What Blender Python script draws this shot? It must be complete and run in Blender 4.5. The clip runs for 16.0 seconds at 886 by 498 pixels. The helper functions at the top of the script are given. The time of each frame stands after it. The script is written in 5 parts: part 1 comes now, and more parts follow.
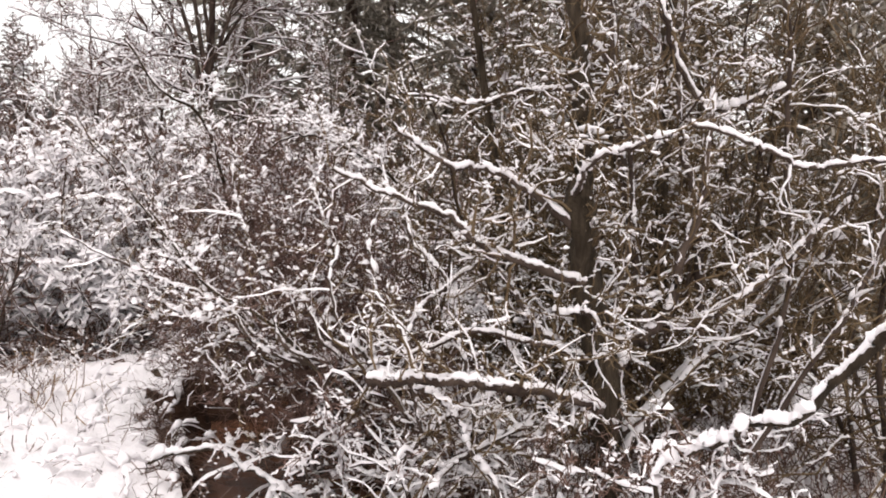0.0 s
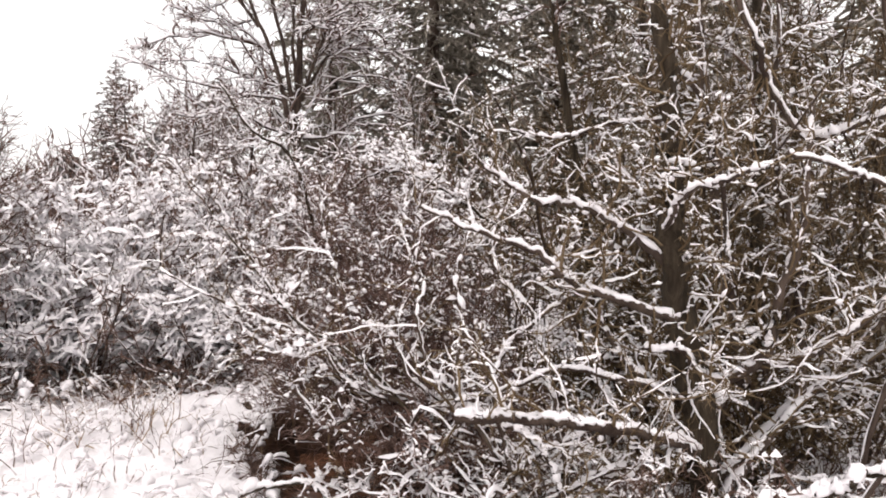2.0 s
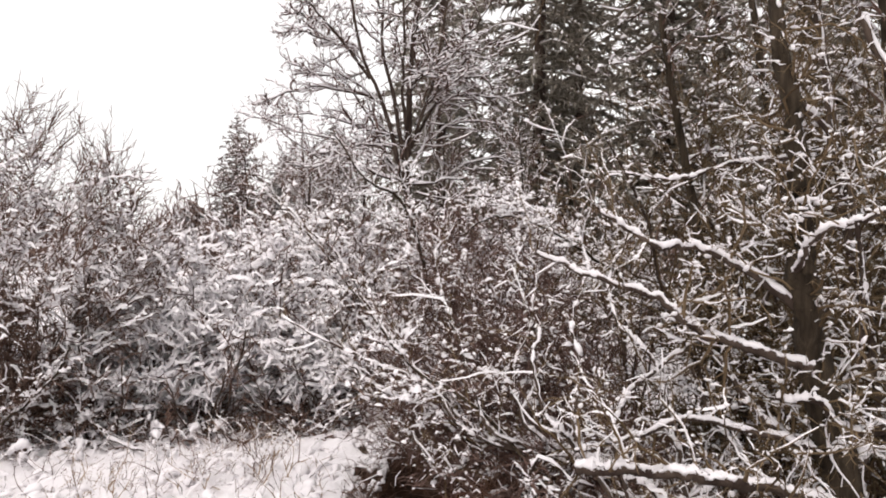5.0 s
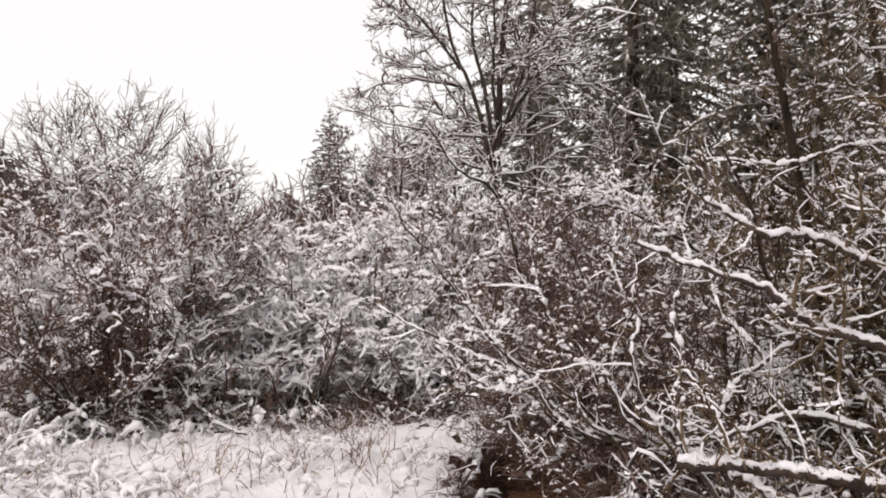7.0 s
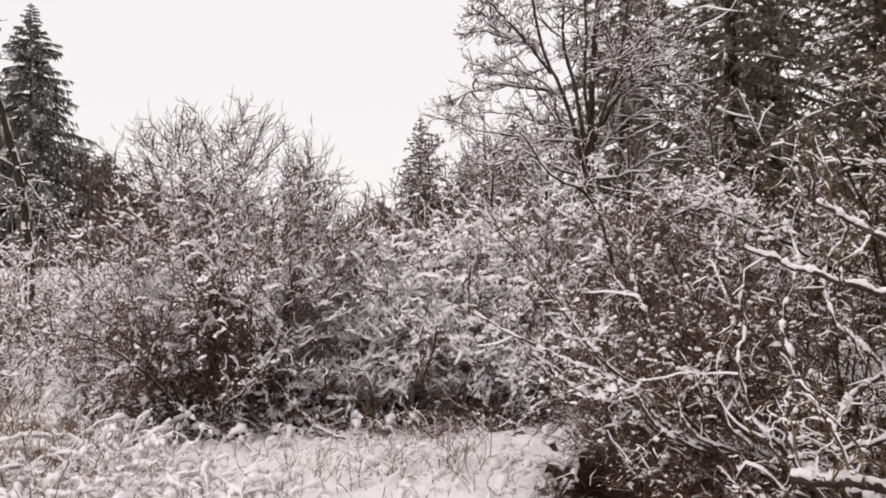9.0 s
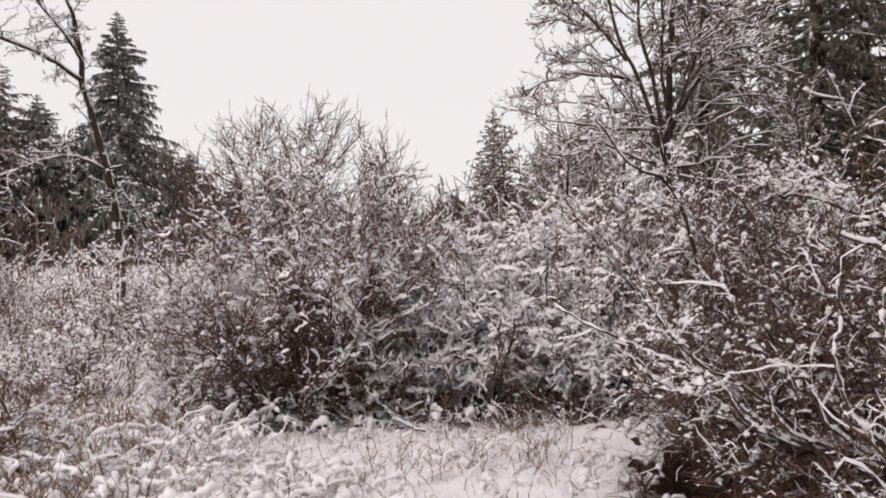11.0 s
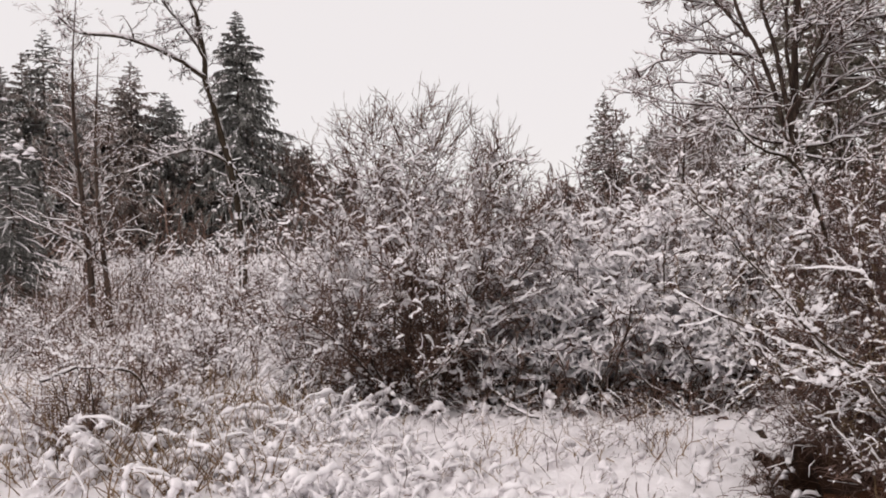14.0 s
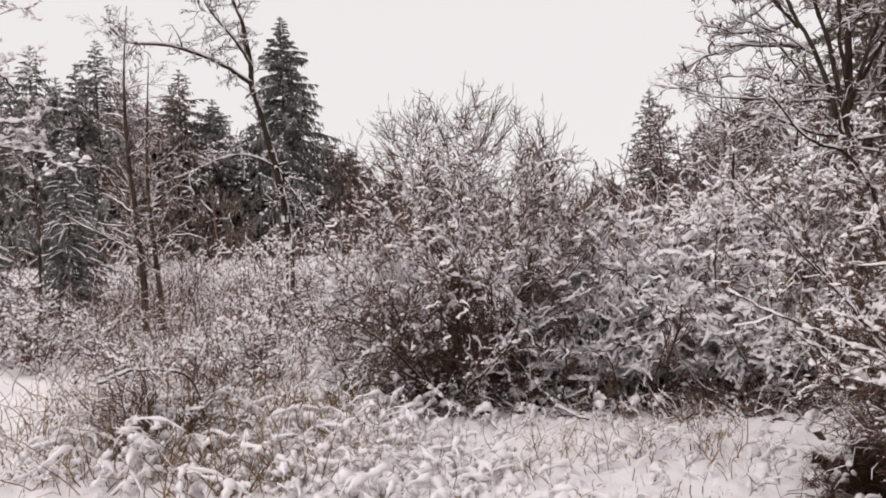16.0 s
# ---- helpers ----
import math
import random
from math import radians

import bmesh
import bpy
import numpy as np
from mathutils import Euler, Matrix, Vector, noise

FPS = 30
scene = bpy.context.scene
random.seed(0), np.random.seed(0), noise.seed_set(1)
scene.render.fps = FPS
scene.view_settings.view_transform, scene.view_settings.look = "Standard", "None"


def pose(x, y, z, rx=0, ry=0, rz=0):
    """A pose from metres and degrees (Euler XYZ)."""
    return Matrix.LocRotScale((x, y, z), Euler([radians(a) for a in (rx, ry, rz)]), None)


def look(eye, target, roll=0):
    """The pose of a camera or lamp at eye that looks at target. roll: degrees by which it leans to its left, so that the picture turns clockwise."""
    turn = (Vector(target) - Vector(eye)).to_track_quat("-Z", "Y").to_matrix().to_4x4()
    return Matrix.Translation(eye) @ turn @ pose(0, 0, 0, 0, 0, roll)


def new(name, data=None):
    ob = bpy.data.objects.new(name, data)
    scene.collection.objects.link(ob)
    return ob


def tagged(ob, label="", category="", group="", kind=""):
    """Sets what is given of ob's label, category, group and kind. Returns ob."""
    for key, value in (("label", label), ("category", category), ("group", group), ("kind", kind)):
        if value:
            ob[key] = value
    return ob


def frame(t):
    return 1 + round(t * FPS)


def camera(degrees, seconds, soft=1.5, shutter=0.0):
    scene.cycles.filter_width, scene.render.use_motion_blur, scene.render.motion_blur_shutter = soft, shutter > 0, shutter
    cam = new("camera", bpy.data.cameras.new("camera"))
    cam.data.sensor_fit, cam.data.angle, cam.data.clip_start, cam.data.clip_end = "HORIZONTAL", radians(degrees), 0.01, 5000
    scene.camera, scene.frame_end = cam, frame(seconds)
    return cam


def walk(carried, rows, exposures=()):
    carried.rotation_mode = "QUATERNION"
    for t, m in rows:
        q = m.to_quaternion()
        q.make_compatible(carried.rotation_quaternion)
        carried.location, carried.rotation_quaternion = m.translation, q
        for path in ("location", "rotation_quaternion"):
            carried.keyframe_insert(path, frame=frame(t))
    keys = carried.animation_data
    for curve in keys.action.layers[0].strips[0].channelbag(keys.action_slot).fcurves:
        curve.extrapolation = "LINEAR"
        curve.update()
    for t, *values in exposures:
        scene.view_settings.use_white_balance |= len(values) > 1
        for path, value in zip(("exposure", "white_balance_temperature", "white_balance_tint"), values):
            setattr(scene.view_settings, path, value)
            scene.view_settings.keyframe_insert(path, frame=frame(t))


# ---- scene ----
cam = camera(58.8, 16.0, soft=1.85)
ROWS = [(0.0, 0.115, -0.045, 1.604, -26.87, -4.47, 2.41), (0.5, 0.113, -0.039, 1.612, -25.41, -3.50, 2.10),
        (1.0, 0.109, -0.031, 1.614, -24.37, -2.94, 2.05), (1.5, 0.106, -0.025, 1.619, -22.95, -2.89, 1.48),
        (2.0, 0.097, -0.023, 1.627, -20.85, -2.44, 1.53), (2.5, 0.090, -0.022, 1.636, -19.25, -1.51, 1.37),
        (3.0, 0.085, -0.024, 1.645, -18.55, -0.68, 1.56), (3.5, 0.078, -0.023, 1.650, -17.65, -0.03, 1.50),
        (4.0, 0.076, -0.017, 1.650, -15.92, 0.31, 0.99), (6.5, 0.039, -0.007, 1.645, -8.60, 0.06, 0.61),
        (7.0, 0.034, 0.002, 1.646, -6.50, -0.30, 0.38), (7.5, 0.028, 0.013, 1.643, -4.42, -0.06, 0.23),
        (8.0, 0.023, 0.019, 1.646, -3.14, -0.63, 0.13), (8.5, 0.011, 0.011, 1.646, -1.21, -0.17, 0.14),
        (9.0, 0.000, 0.000, 1.650, 0.05, 0.14, -0.10), (11.5, -0.030, 0.023, 1.647, 6.75, -0.41, -0.85),
        (12.0, -0.037, 0.024, 1.646, 7.99, -0.42, -0.60), (12.5, -0.041, 0.025, 1.646, 9.49, -0.38, -0.88),
        (13.0, -0.048, 0.025, 1.648, 10.95, -0.48, -1.16), (13.5, -0.057, 0.027, 1.644, 12.09, -0.81, -1.17),
        (14.0, -0.064, 0.030, 1.638, 13.33, -1.04, -1.49), (14.5, -0.068, 0.035, 1.636, 13.94, -1.04, -1.88),
        (15.0, -0.073, 0.033, 1.636, 15.21, -0.95, -2.43), (15.5, -0.077, 0.039, 1.637, 15.72, -0.86, -2.20),
        (16.0, -0.081, 0.039, 1.641, 16.57, -0.90, -2.26)]
walk(cam, [(t, pose(x, y, z, 90 + tilt, 0, turn) @ pose(0, 0, 0, 0, 0, roll)) for t, x, y, z, turn, tilt, roll in ROWS],
     [(0, 0.52, 6760, 16.6), (1.5, 0.57, 6760, 16.6), (3, 0.42, 6760, 16.6), (4, 0.4, 6760, 16.6), (7, 0.13, 6760, 16.6), (9, 0.0, 6780, 18.7), (12, -0.12, 6830, 19.4), (16, -0.12, 6830, 19.4)])

# ---- light: a bright overcast winter sky ----
world = bpy.data.worlds.new("world")
scene.world = world
world.use_nodes = True
wn, wl = world.node_tree.nodes, world.node_tree.links
sky = wn.new("ShaderNodeTexSky")
sky.sky_type, sky.sun_disc = "NISHITA", False
sky.sun_elevation, sky.sun_rotation = radians(64), radians(200)
gain = wn.new("ShaderNodeVectorMath")
gain.operation = "SCALE"
gain.inputs["Scale"].default_value = 0.1
cloud = wn.new("ShaderNodeMix")
cloud.data_type = "RGBA"
cloud.inputs[0].default_value = 0.93
cloud.inputs[7].default_value = (0.89, 0.917, 0.91, 1)
wl.new(sky.outputs[0], gain.inputs[0])
wl.new(gain.outputs[0], cloud.inputs[6])
wl.new(cloud.outputs[2], wn["Background"].inputs["Color"])
wn["Background"].inputs["Strength"].default_value = 1.04
sun = new("sun", bpy.data.lights.new("sun", "SUN"))
sun.data.energy, sun.data.angle, sun.data.color = 1.1, radians(40), (1, 0.97, 0.94)
sun.matrix_world = look((-6, -7, 26), (0, 4, 0))


# ---- materials ----
def material(name, rough=0.8, spec=0.3):
    m = bpy.data.materials.new(name)
    m.use_nodes = True
    b = m.node_tree.nodes["Principled BSDF"]
    b.inputs["Roughness"].default_value = rough
    b.inputs["Specular IOR Level"].default_value = spec
    return m, m.node_tree.nodes, m.node_tree.links, b


def ramp(nodes, links, fac, stops):
    r = nodes.new("ShaderNodeValToRGB")
    el = r.color_ramp.elements
    while len(el) < len(stops):
        el.new(0.5)
    for e, (p, c) in zip(el, stops):
        e.position, e.color = p, (*c, 1)
    links.new(fac, r.inputs[0])
    return r.outputs[0]


def tex(nodes, links, scale, detail=4, stretch=(1, 1, 1)):
    co = nodes.new("ShaderNodeTexCoord")
    mp = nodes.new("ShaderNodeMapping")
    mp.inputs["Scale"].default_value = stretch
    links.new(co.outputs["Object"], mp.inputs[0])
    t = nodes.new("ShaderNodeTexNoise")
    t.inputs["Scale"].default_value, t.inputs["Detail"].default_value = scale, detail
    links.new(mp.outputs[0], t.inputs["Vector"])
    return t.outputs["Fac"]


def bump(nodes, links, bsdf, fac, strength, dist):
    b = nodes.new("ShaderNodeBump")
    b.inputs["Strength"].default_value, b.inputs["Distance"].default_value = strength, dist
    links.new(fac, b.inputs["Height"])
    links.new(b.outputs[0], bsdf.inputs["Normal"])


def wood_material(name, dark, mid, light, scale=14, stretch=(1, 1, 0.25), rough=0.85):
    m, n, l, b = material(name, rough, 0.2)
    mix = n.new("ShaderNodeMath")
    mix.operation = "MULTIPLY_ADD"
    geo = n.new("ShaderNodeNewGeometry")
    l.new(geo.outputs["Random Per Island"], mix.inputs[0])
    mix.inputs[1].default_value = 0.45
    l.new(tex(n, l, scale, 5, stretch), mix.inputs[2])
    l.new(ramp(n, l, mix.outputs[0], [(0.34, dark), (0.62, mid), (0.95, light)]), b.inputs["Base Color"])
    bump(n, l, b, tex(n, l, scale * 3, 4, stretch), 0.9, 0.015)
    return m


BARK = wood_material("bark", (0.016, 0.011, 0.008), (0.043, 0.028, 0.022), (0.108, 0.078, 0.061))
BARK_BROWN = wood_material("bark_brown", (0.006, 0.004, 0.003), (0.027, 0.019, 0.012), (0.075, 0.055, 0.036), 34, (1, 1, 0.14))
TWIG_OLIVE = wood_material("twig_bark_olive", (0.046, 0.028, 0.015), (0.116, 0.076, 0.041), (0.223, 0.159, 0.095))
TWIG = wood_material("twig_bark", (0.05, 0.029, 0.022), (0.125, 0.073, 0.056), (0.235, 0.158, 0.125))
TWIG_GREY = wood_material("twig_bark_grey", (0.046, 0.024, 0.020), (0.115, 0.068, 0.055), (0.230, 0.151, 0.128))
# NEEDLE and NEEDLE_RED are paled: haze over far spruces is put into the colour
NEEDLE = wood_material("needles", (0.11, 0.11, 0.1), (0.21, 0.208, 0.195), (0.34, 0.337, 0.32), 9, (1, 1, 1))
NEEDLE_RED = wood_material("needles_reddish", (0.15, 0.122, 0.11), (0.26, 0.22, 0.2), (0.38, 0.335, 0.31), 9, (1, 1, 1))
NEEDLE_BROWN = wood_material("needles_brown", (0.14, 0.117, 0.09), (0.26, 0.228, 0.185), (0.42, 0.385, 0.335), 9, (1, 1, 1))
# frosted needles, paled further so the colour holds the haze over far conifers
NEEDLE_FROST_HAZE = wood_material("needles_frosted_hazed", (0.22, 0.206, 0.197), (0.38, 0.36, 0.347), (0.58, 0.56, 0.545), 6, (1, 1, 1))
STRAW = wood_material("straw", (0.1, 0.058, 0.03), (0.22, 0.138, 0.078), (0.38, 0.27, 0.165), 8, (1, 1, 1))

SNOW, sn, sl, sb = material("snow", 0.75, 0.25)
sl.new(ramp(sn, sl, tex(sn, sl, 3.0, 3), [(0.3, (0.80, 0.768, 0.782)), (0.7, (0.885, 0.857, 0.868))]), sb.inputs["Base Color"])
bump(sn, sl, sb, tex(sn, sl, 60, 5), 0.25, 0.01)

GROUND, sn, sl, sb = material("snow_over_earth", 0.8, 0.2)
snowy = ramp(sn, sl, tex(sn, sl, 2.0, 4), [(0.3, (0.79, 0.757, 0.77)), (0.7, (0.885, 0.857, 0.868))])
earth = ramp(sn, sl, tex(sn, sl, 9, 6), [(0.3, (0.018, 0.009, 0.005)), (0.6, (0.06, 0.03, 0.018)), (0.8, (0.11, 0.06, 0.035))])
geo = sn.new("ShaderNodeNewGeometry")
sep = sn.new("ShaderNodeSeparateXYZ")
sl.new(geo.outputs["Normal"], sep.inputs[0])
add = sn.new("ShaderNodeMath")
add.operation = "MULTIPLY_ADD"
sl.new(tex(sn, sl, 14, 5), add.inputs[0])
add.inputs[1].default_value = 0.3
sl.new(sep.outputs["Z"], add.inputs[2])
cover = ramp(sn, sl, add.outputs[0], [(0.78, (0, 0, 0)), (0.86, (1, 1, 1))])
mixc = sn.new("ShaderNodeMix")
mixc.data_type = "RGBA"
sl.new(cover, mixc.inputs[0])
sl.new(earth, mixc.inputs[6])
sl.new(snowy, mixc.inputs[7])
sl.new(mixc.outputs[2], sb.inputs["Base Color"])
bump(sn, sl, sb, tex(sn, sl, 25, 6), 0.5, 0.03)

WATER, sn, sl, sb = material("peat_water", 0.12, 0.35)
sl.new(ramp(sn, sl, tex(sn, sl, 4, 5), [(0.3, (0.045, 0.02, 0.011)), (0.7, (0.16, 0.075, 0.046))]), sb.inputs["Base Color"])
bump(sn, sl, sb, tex(sn, sl, 9, 3), 0.15, 0.02)


# ---- builders ----
def unit(v):
    return v / np.maximum(np.linalg.norm(v, axis=-1, keepdims=True), 1e-9)


def mesh_from(name, verts, quads, mats, index=None, smooth=True):
    me = bpy.data.meshes.new(name)
    verts, quads = np.asarray(verts, np.float32), np.asarray(quads, np.int32)
    me.vertices.add(len(verts))
    me.vertices.foreach_set("co", verts.ravel())
    me.loops.add(quads.size)
    me.loops.foreach_set("vertex_index", quads.ravel())
    me.polygons.add(len(quads))
    me.polygons.foreach_set("loop_start", np.arange(len(quads), dtype=np.int32) * quads.shape[1])
    me.polygons.foreach_set("use_smooth", np.full(len(quads), smooth))
    for m in mats:
        me.materials.append(m)
    if index is not None:
        me.polygons.foreach_set("material_index", np.asarray(index, np.int32))
    me.update(calc_edges=True)
    return me


def part(name, me, parent, label=""):
    ob = new(name, me)
    ob.parent = parent
    if label:
        ob["label"] = label
    return ob


def thing(name, at, label, category, group=""):
    ob = new(name)
    ob.location = at
    ob.empty_display_size = 0.1
    return tagged(ob, label, category, group)


def grow(rng, p, d, length, r, k, wander, lift=0.0, tip=0.3):
    """n branches of k steps each: points (n, k+1, 3) and radii (n, k+1)."""
    n = len(p)
    pts = np.empty((n, k + 1, 3))
    pts[:, 0], d = p, unit(np.array(d, float))
    for i in range(k):
        d = d + rng.normal(0, wander, (n, 3))
        d[:, 2] += lift
        d = unit(d)
        pts[:, i + 1] = pts[:, i] + d * (length / k)[:, None]
    return pts, r[:, None] * np.linspace(1, tip, k + 1)


def spawn(rng, pts, rad, per, span, angle, length, thick, bias=(0, 0, 0), rmin=0.0015):
    """Starts of side branches: places, directions, lengths and radii. length: as a share of the parent's length."""
    n, k = len(pts), pts.shape[1] - 1
    i = np.repeat(np.arange(n), per)
    t = rng.uniform(span[0], span[1], len(i))
    f = np.minimum(t, 0.999) * k
    s = f.astype(int)
    w = (f - s)[:, None]
    at = pts[i, s] * (1 - w) + pts[i, s + 1] * w
    tan = unit(pts[i, s + 1] - pts[i, s])
    v = rng.normal(0, 1, (len(i), 3)) + np.array(bias)
    v = unit(v - tan * (v * tan).sum(1, keepdims=True))
    a = np.radians(rng.uniform(angle[0], angle[1], len(i)))[:, None]
    whole = np.linalg.norm(np.diff(pts, axis=1), axis=2).sum(1)[i]
    out = whole * rng.uniform(length[0], length[1], len(i)) * (1.15 - 0.6 * t)
    r = np.maximum((rad[i, s] * (1 - w[:, 0]) + rad[i, s + 1] * w[:, 0]) * thick, rmin)
    return at, tan * np.cos(a) + v * np.sin(a), out, r


def axes(pts):
    tan = unit(np.gradient(pts, axis=1))
    side = np.cross(tan, (0.0, 0.0, 1.0))
    bad = np.linalg.norm(side, axis=-1) < 0.08
    side[bad] = (1, 0, 0)
    side = unit(side)
    return tan, side, unit(np.cross(side, tan))


def twigs(name, rng, sets, mats, snow=0.012, bare=0.3, origin=(0, 0, 0), fade=None, shelter=None, full=True, rise=None, bald=0.0):
    """Thin branches as rods, dark below, whose upper sides carry a rounded ridge of snow. sets: (points, radii). fade: heights between
    which the snow gets less; rise: heights between which it gets more; shelter: (axis x, y, foot, height, reach), inside which less snow has fallen; full: the dark undersides too; bald: the share of twigs that
    have shed their snow."""
    vs, fs, ms, base = [], [], [], 0
    for pts, rad in sets:
        n, k1 = rad.shape
        tan, side, up = axes(pts)
        flat = np.clip(1.45 - 1.25 * np.abs(tan[..., 2]), 0.12, 1)
        lump = (0.7 + 0.6 * rng.random((n, k1))) * (rng.random((n, k1)) > bare) * (0.45 + 0.85 * rng.random((n, 1))) * (rng.random((n, 1)) >= bald)
        depth = snow * flat * lump * np.minimum(1, 0.45 + rad / 0.008)
        if fade is not None:
            depth = depth * np.clip((fade[1] - pts[..., 2]) / (fade[1] - fade[0]), 0.03, 1)
        if rise is not None:
            depth = depth * (rng.random((n, 1)) < np.clip((pts[:, :1, 2] - rise[0]) / (rise[1] - rise[0]), 0.25, 1))
        if shelter is not None:
            sx, sy, foot, high, reach = shelter
            q = np.maximum((pts[..., 2] - foot) / high, np.hypot(pts[..., 0] - sx, pts[..., 1] - sy) / reach)
            depth = depth * np.clip(q * 2.2 - 0.8, 0.0, 1)
        depth[:, -1] *= 0.6
        r = rad[..., None]
        e = depth[..., None]
        slip = side * rng.normal(0, 0.2, e.shape) * e
        if full and rad.max() > 0.0062:
            m = 4
            ring = np.stack([pts - up * r, pts + side * (r + 0.42 * e) + up * 0.15 * e, pts + up * (r * 0.6 + e) + slip, pts - side * (r + 0.42 * e) + up * 0.15 * e], axis=2)
        else:
            m = 3
            ring = np.stack([pts + side * (r + 0.45 * e) - up * 0.5 * r, pts + up * (r + 0.9 * e) + slip, pts - side * (r + 0.45 * e) - up * 0.5 * r], axis=2)
        vs.append(ring.reshape(-1, 3))
        v0 = ((np.arange(n)[:, None] * k1 + np.arange(k1 - 1)) * m + base).ravel()
        white = (np.maximum(depth[:, :-1], depth[:, 1:]) > np.maximum(0.0015, 0.25 * rad[:, :-1])).ravel()
        for j in range(2 if m == 3 and pts[..., 2].mean() < 1.5 else m):
            j2 = (j + 1) % m
            fs.append(np.stack([v0 + j, v0 + j2, v0 + m + j2, v0 + m + j], 1))
            ms.append(white.astype(int) if (j in (1, 2) if m == 4 else j < 2) else np.zeros(len(v0), int))
        base += n * k1 * m
    return mesh_from(name, np.concatenate(vs) - np.array(origin), np.concatenate(fs), mats, np.concatenate(ms))


def spline(ctrl, k):
    c = np.array(ctrl, float)
    c = np.vstack([2 * c[0] - c[1], c, 2 * c[-1] - c[-2]])
    out = []
    n = len(c) - 3
    for s in np.linspace(0, n - 1e-6, k + 1):
        i, t = int(s), s - int(s)
        a, b, d, e = c[i:i + 4]
        out.append(0.5 * (2 * b + (d - a) * t + (2 * a - 5 * b + 4 * d - e) * t ** 2 + (3 * b - a - 3 * d + e) * t ** 3))
    return np.array(out)


def tube(name, rng, path, rad, mat, sides=10, rough=0.12, origin=(0, 0, 0)):
    """A limb or trunk with an uneven round section, closed at its tip."""
    pts = np.array(path)[None]
    tan, side, up = axes(pts)
    k1 = len(path)
    a = np.linspace(0, 2 * np.pi, sides, endpoint=False)
    wob = 1 + rng.normal(0, rough, (k1, sides)) * 0.6 + rough * np.sin(a * 2 + rng.uniform(0, 6)) + rough * 0.5 * np.sin(a * 3 + np.arange(k1)[:, None] * 0.4)
    r = np.array(rad)[:, None] * wob
    ring = pts[0][:, None] + side[0][:, None] * (np.cos(a) * r)[..., None] + up[0][:, None] * (np.sin(a) * r)[..., None]
    v = ring.reshape(-1, 3)
    i, j = np.meshgrid(np.arange(k1 - 1), np.arange(sides), indexing="ij")
    j2 = (j + 1) % sides
    q = np.stack([i * sides + j, i * sides + j2, (i + 1) * sides + j2, (i + 1) * sides + j], -1).reshape(-1, 4)
    return mesh_from(name, v - np.array(origin), q, [mat])


def drift(name, rng, path, rad, depth, origin=(0, 0, 0), gaps=0.15, sides=8, times=4, spread=0.45, steep=1.35):
    """The snow lying along a limb: a lumpy cap that thins out on steep stretches."""
    fine = spline(path, len(path) * times)
    r = np.interp(np.linspace(0, 1, len(fine)), np.linspace(0, 1, len(rad)), rad)
    tan, side, up = (x[0] for x in axes(fine[None]))
    k1 = len(fine)
    lump = np.convolve(rng.random(k1 + 4), [0.15, 0.2, 0.3, 0.2, 0.15], "valid")[:k1] * 1.7
    lump *= 0.2 + 1.6 * rng.random(k1)
    lump *= np.convolve(rng.random(k1 + 2) > gaps, [0.25, 0.5, 0.25], "valid")[:k1]
    flat = np.clip(1.3 - steep * np.abs(tan[:, 2]), 0, 1)
    for _ in range(max(1, k1 // 30)):
        lump = np.convolve(np.pad(lump, 1, "edge"), [0.25, 0.5, 0.25], "valid")
    h = depth * lump * flat * np.minimum(1, 0.5 + r / 0.04) + 0.0005
    h[0] = h[-1] = 0.0005
    a = np.linspace(-0.15 * np.pi, 1.15 * np.pi, sides)
    w = (r * 0.95 + h * spread) * np.where(h > 0.004, 1, 0.3)
    wob = 1 + rng.normal(0, 0.2, (k1, sides))
    ring = fine[:, None] + side[:, None] * (np.cos(a) * w[:, None] * wob)[..., None] + up[:, None] * ((r * 0.55)[:, None] + np.maximum(np.sin(a), -0.3) * (h + r * 0.35)[:, None] * wob)[..., None]
    v = ring.reshape(-1, 3)
    i, j = np.meshgrid(np.arange(k1 - 1), np.arange(sides), indexing="ij")
    j2 = (j + 1) % sides
    q = np.stack([i * sides + j, i * sides + j2, (i + 1) * sides + j2, (i + 1) * sides + j], -1).reshape(-1, 4)
    return mesh_from(name, v - np.array(origin), q, [SNOW])


ico = bmesh.new()
bmesh.ops.create_icosphere(ico, subdivisions=1, radius=1)
ICO_V = np.array([v.co[:] for v in ico.verts])
ICO_F = np.array([[v.index for v in f.verts] for f in ico.faces])
ico.free()


def clumps(name, rng, at, size, origin=(0, 0, 0)):
    """Rounded handfuls of snow that sit on forks and twigs."""
    n = len(at)
    turn = rng.uniform(0, 6.28, n)
    sx, sy, sz = rng.uniform(0.7, 1.7, n) * size, rng.uniform(0.6, 1.1, n) * size, rng.uniform(0.45, 0.85, n) * size
    v = ICO_V[None] * (1 + rng.normal(0, 0.13, (n, len(ICO_V), 1)))
    v = v * np.stack([sx, sy, sz], 1)[:, None]
    v[..., 2] = np.maximum(v[..., 2], -0.35 * sz[:, None])
    c, s = np.cos(turn)[:, None], np.sin(turn)[:, None]
    v = np.stack([v[..., 0] * c - v[..., 1] * s, v[..., 0] * s + v[..., 1] * c, v[..., 2]], -1) + np.asarray(at)[:, None]
    f = ICO_F[None] + (np.arange(n) * len(ICO_V))[:, None, None]
    return mesh_from(name, v.reshape(-1, 3) - np.array(origin), f.reshape(-1, 3), [SNOW])


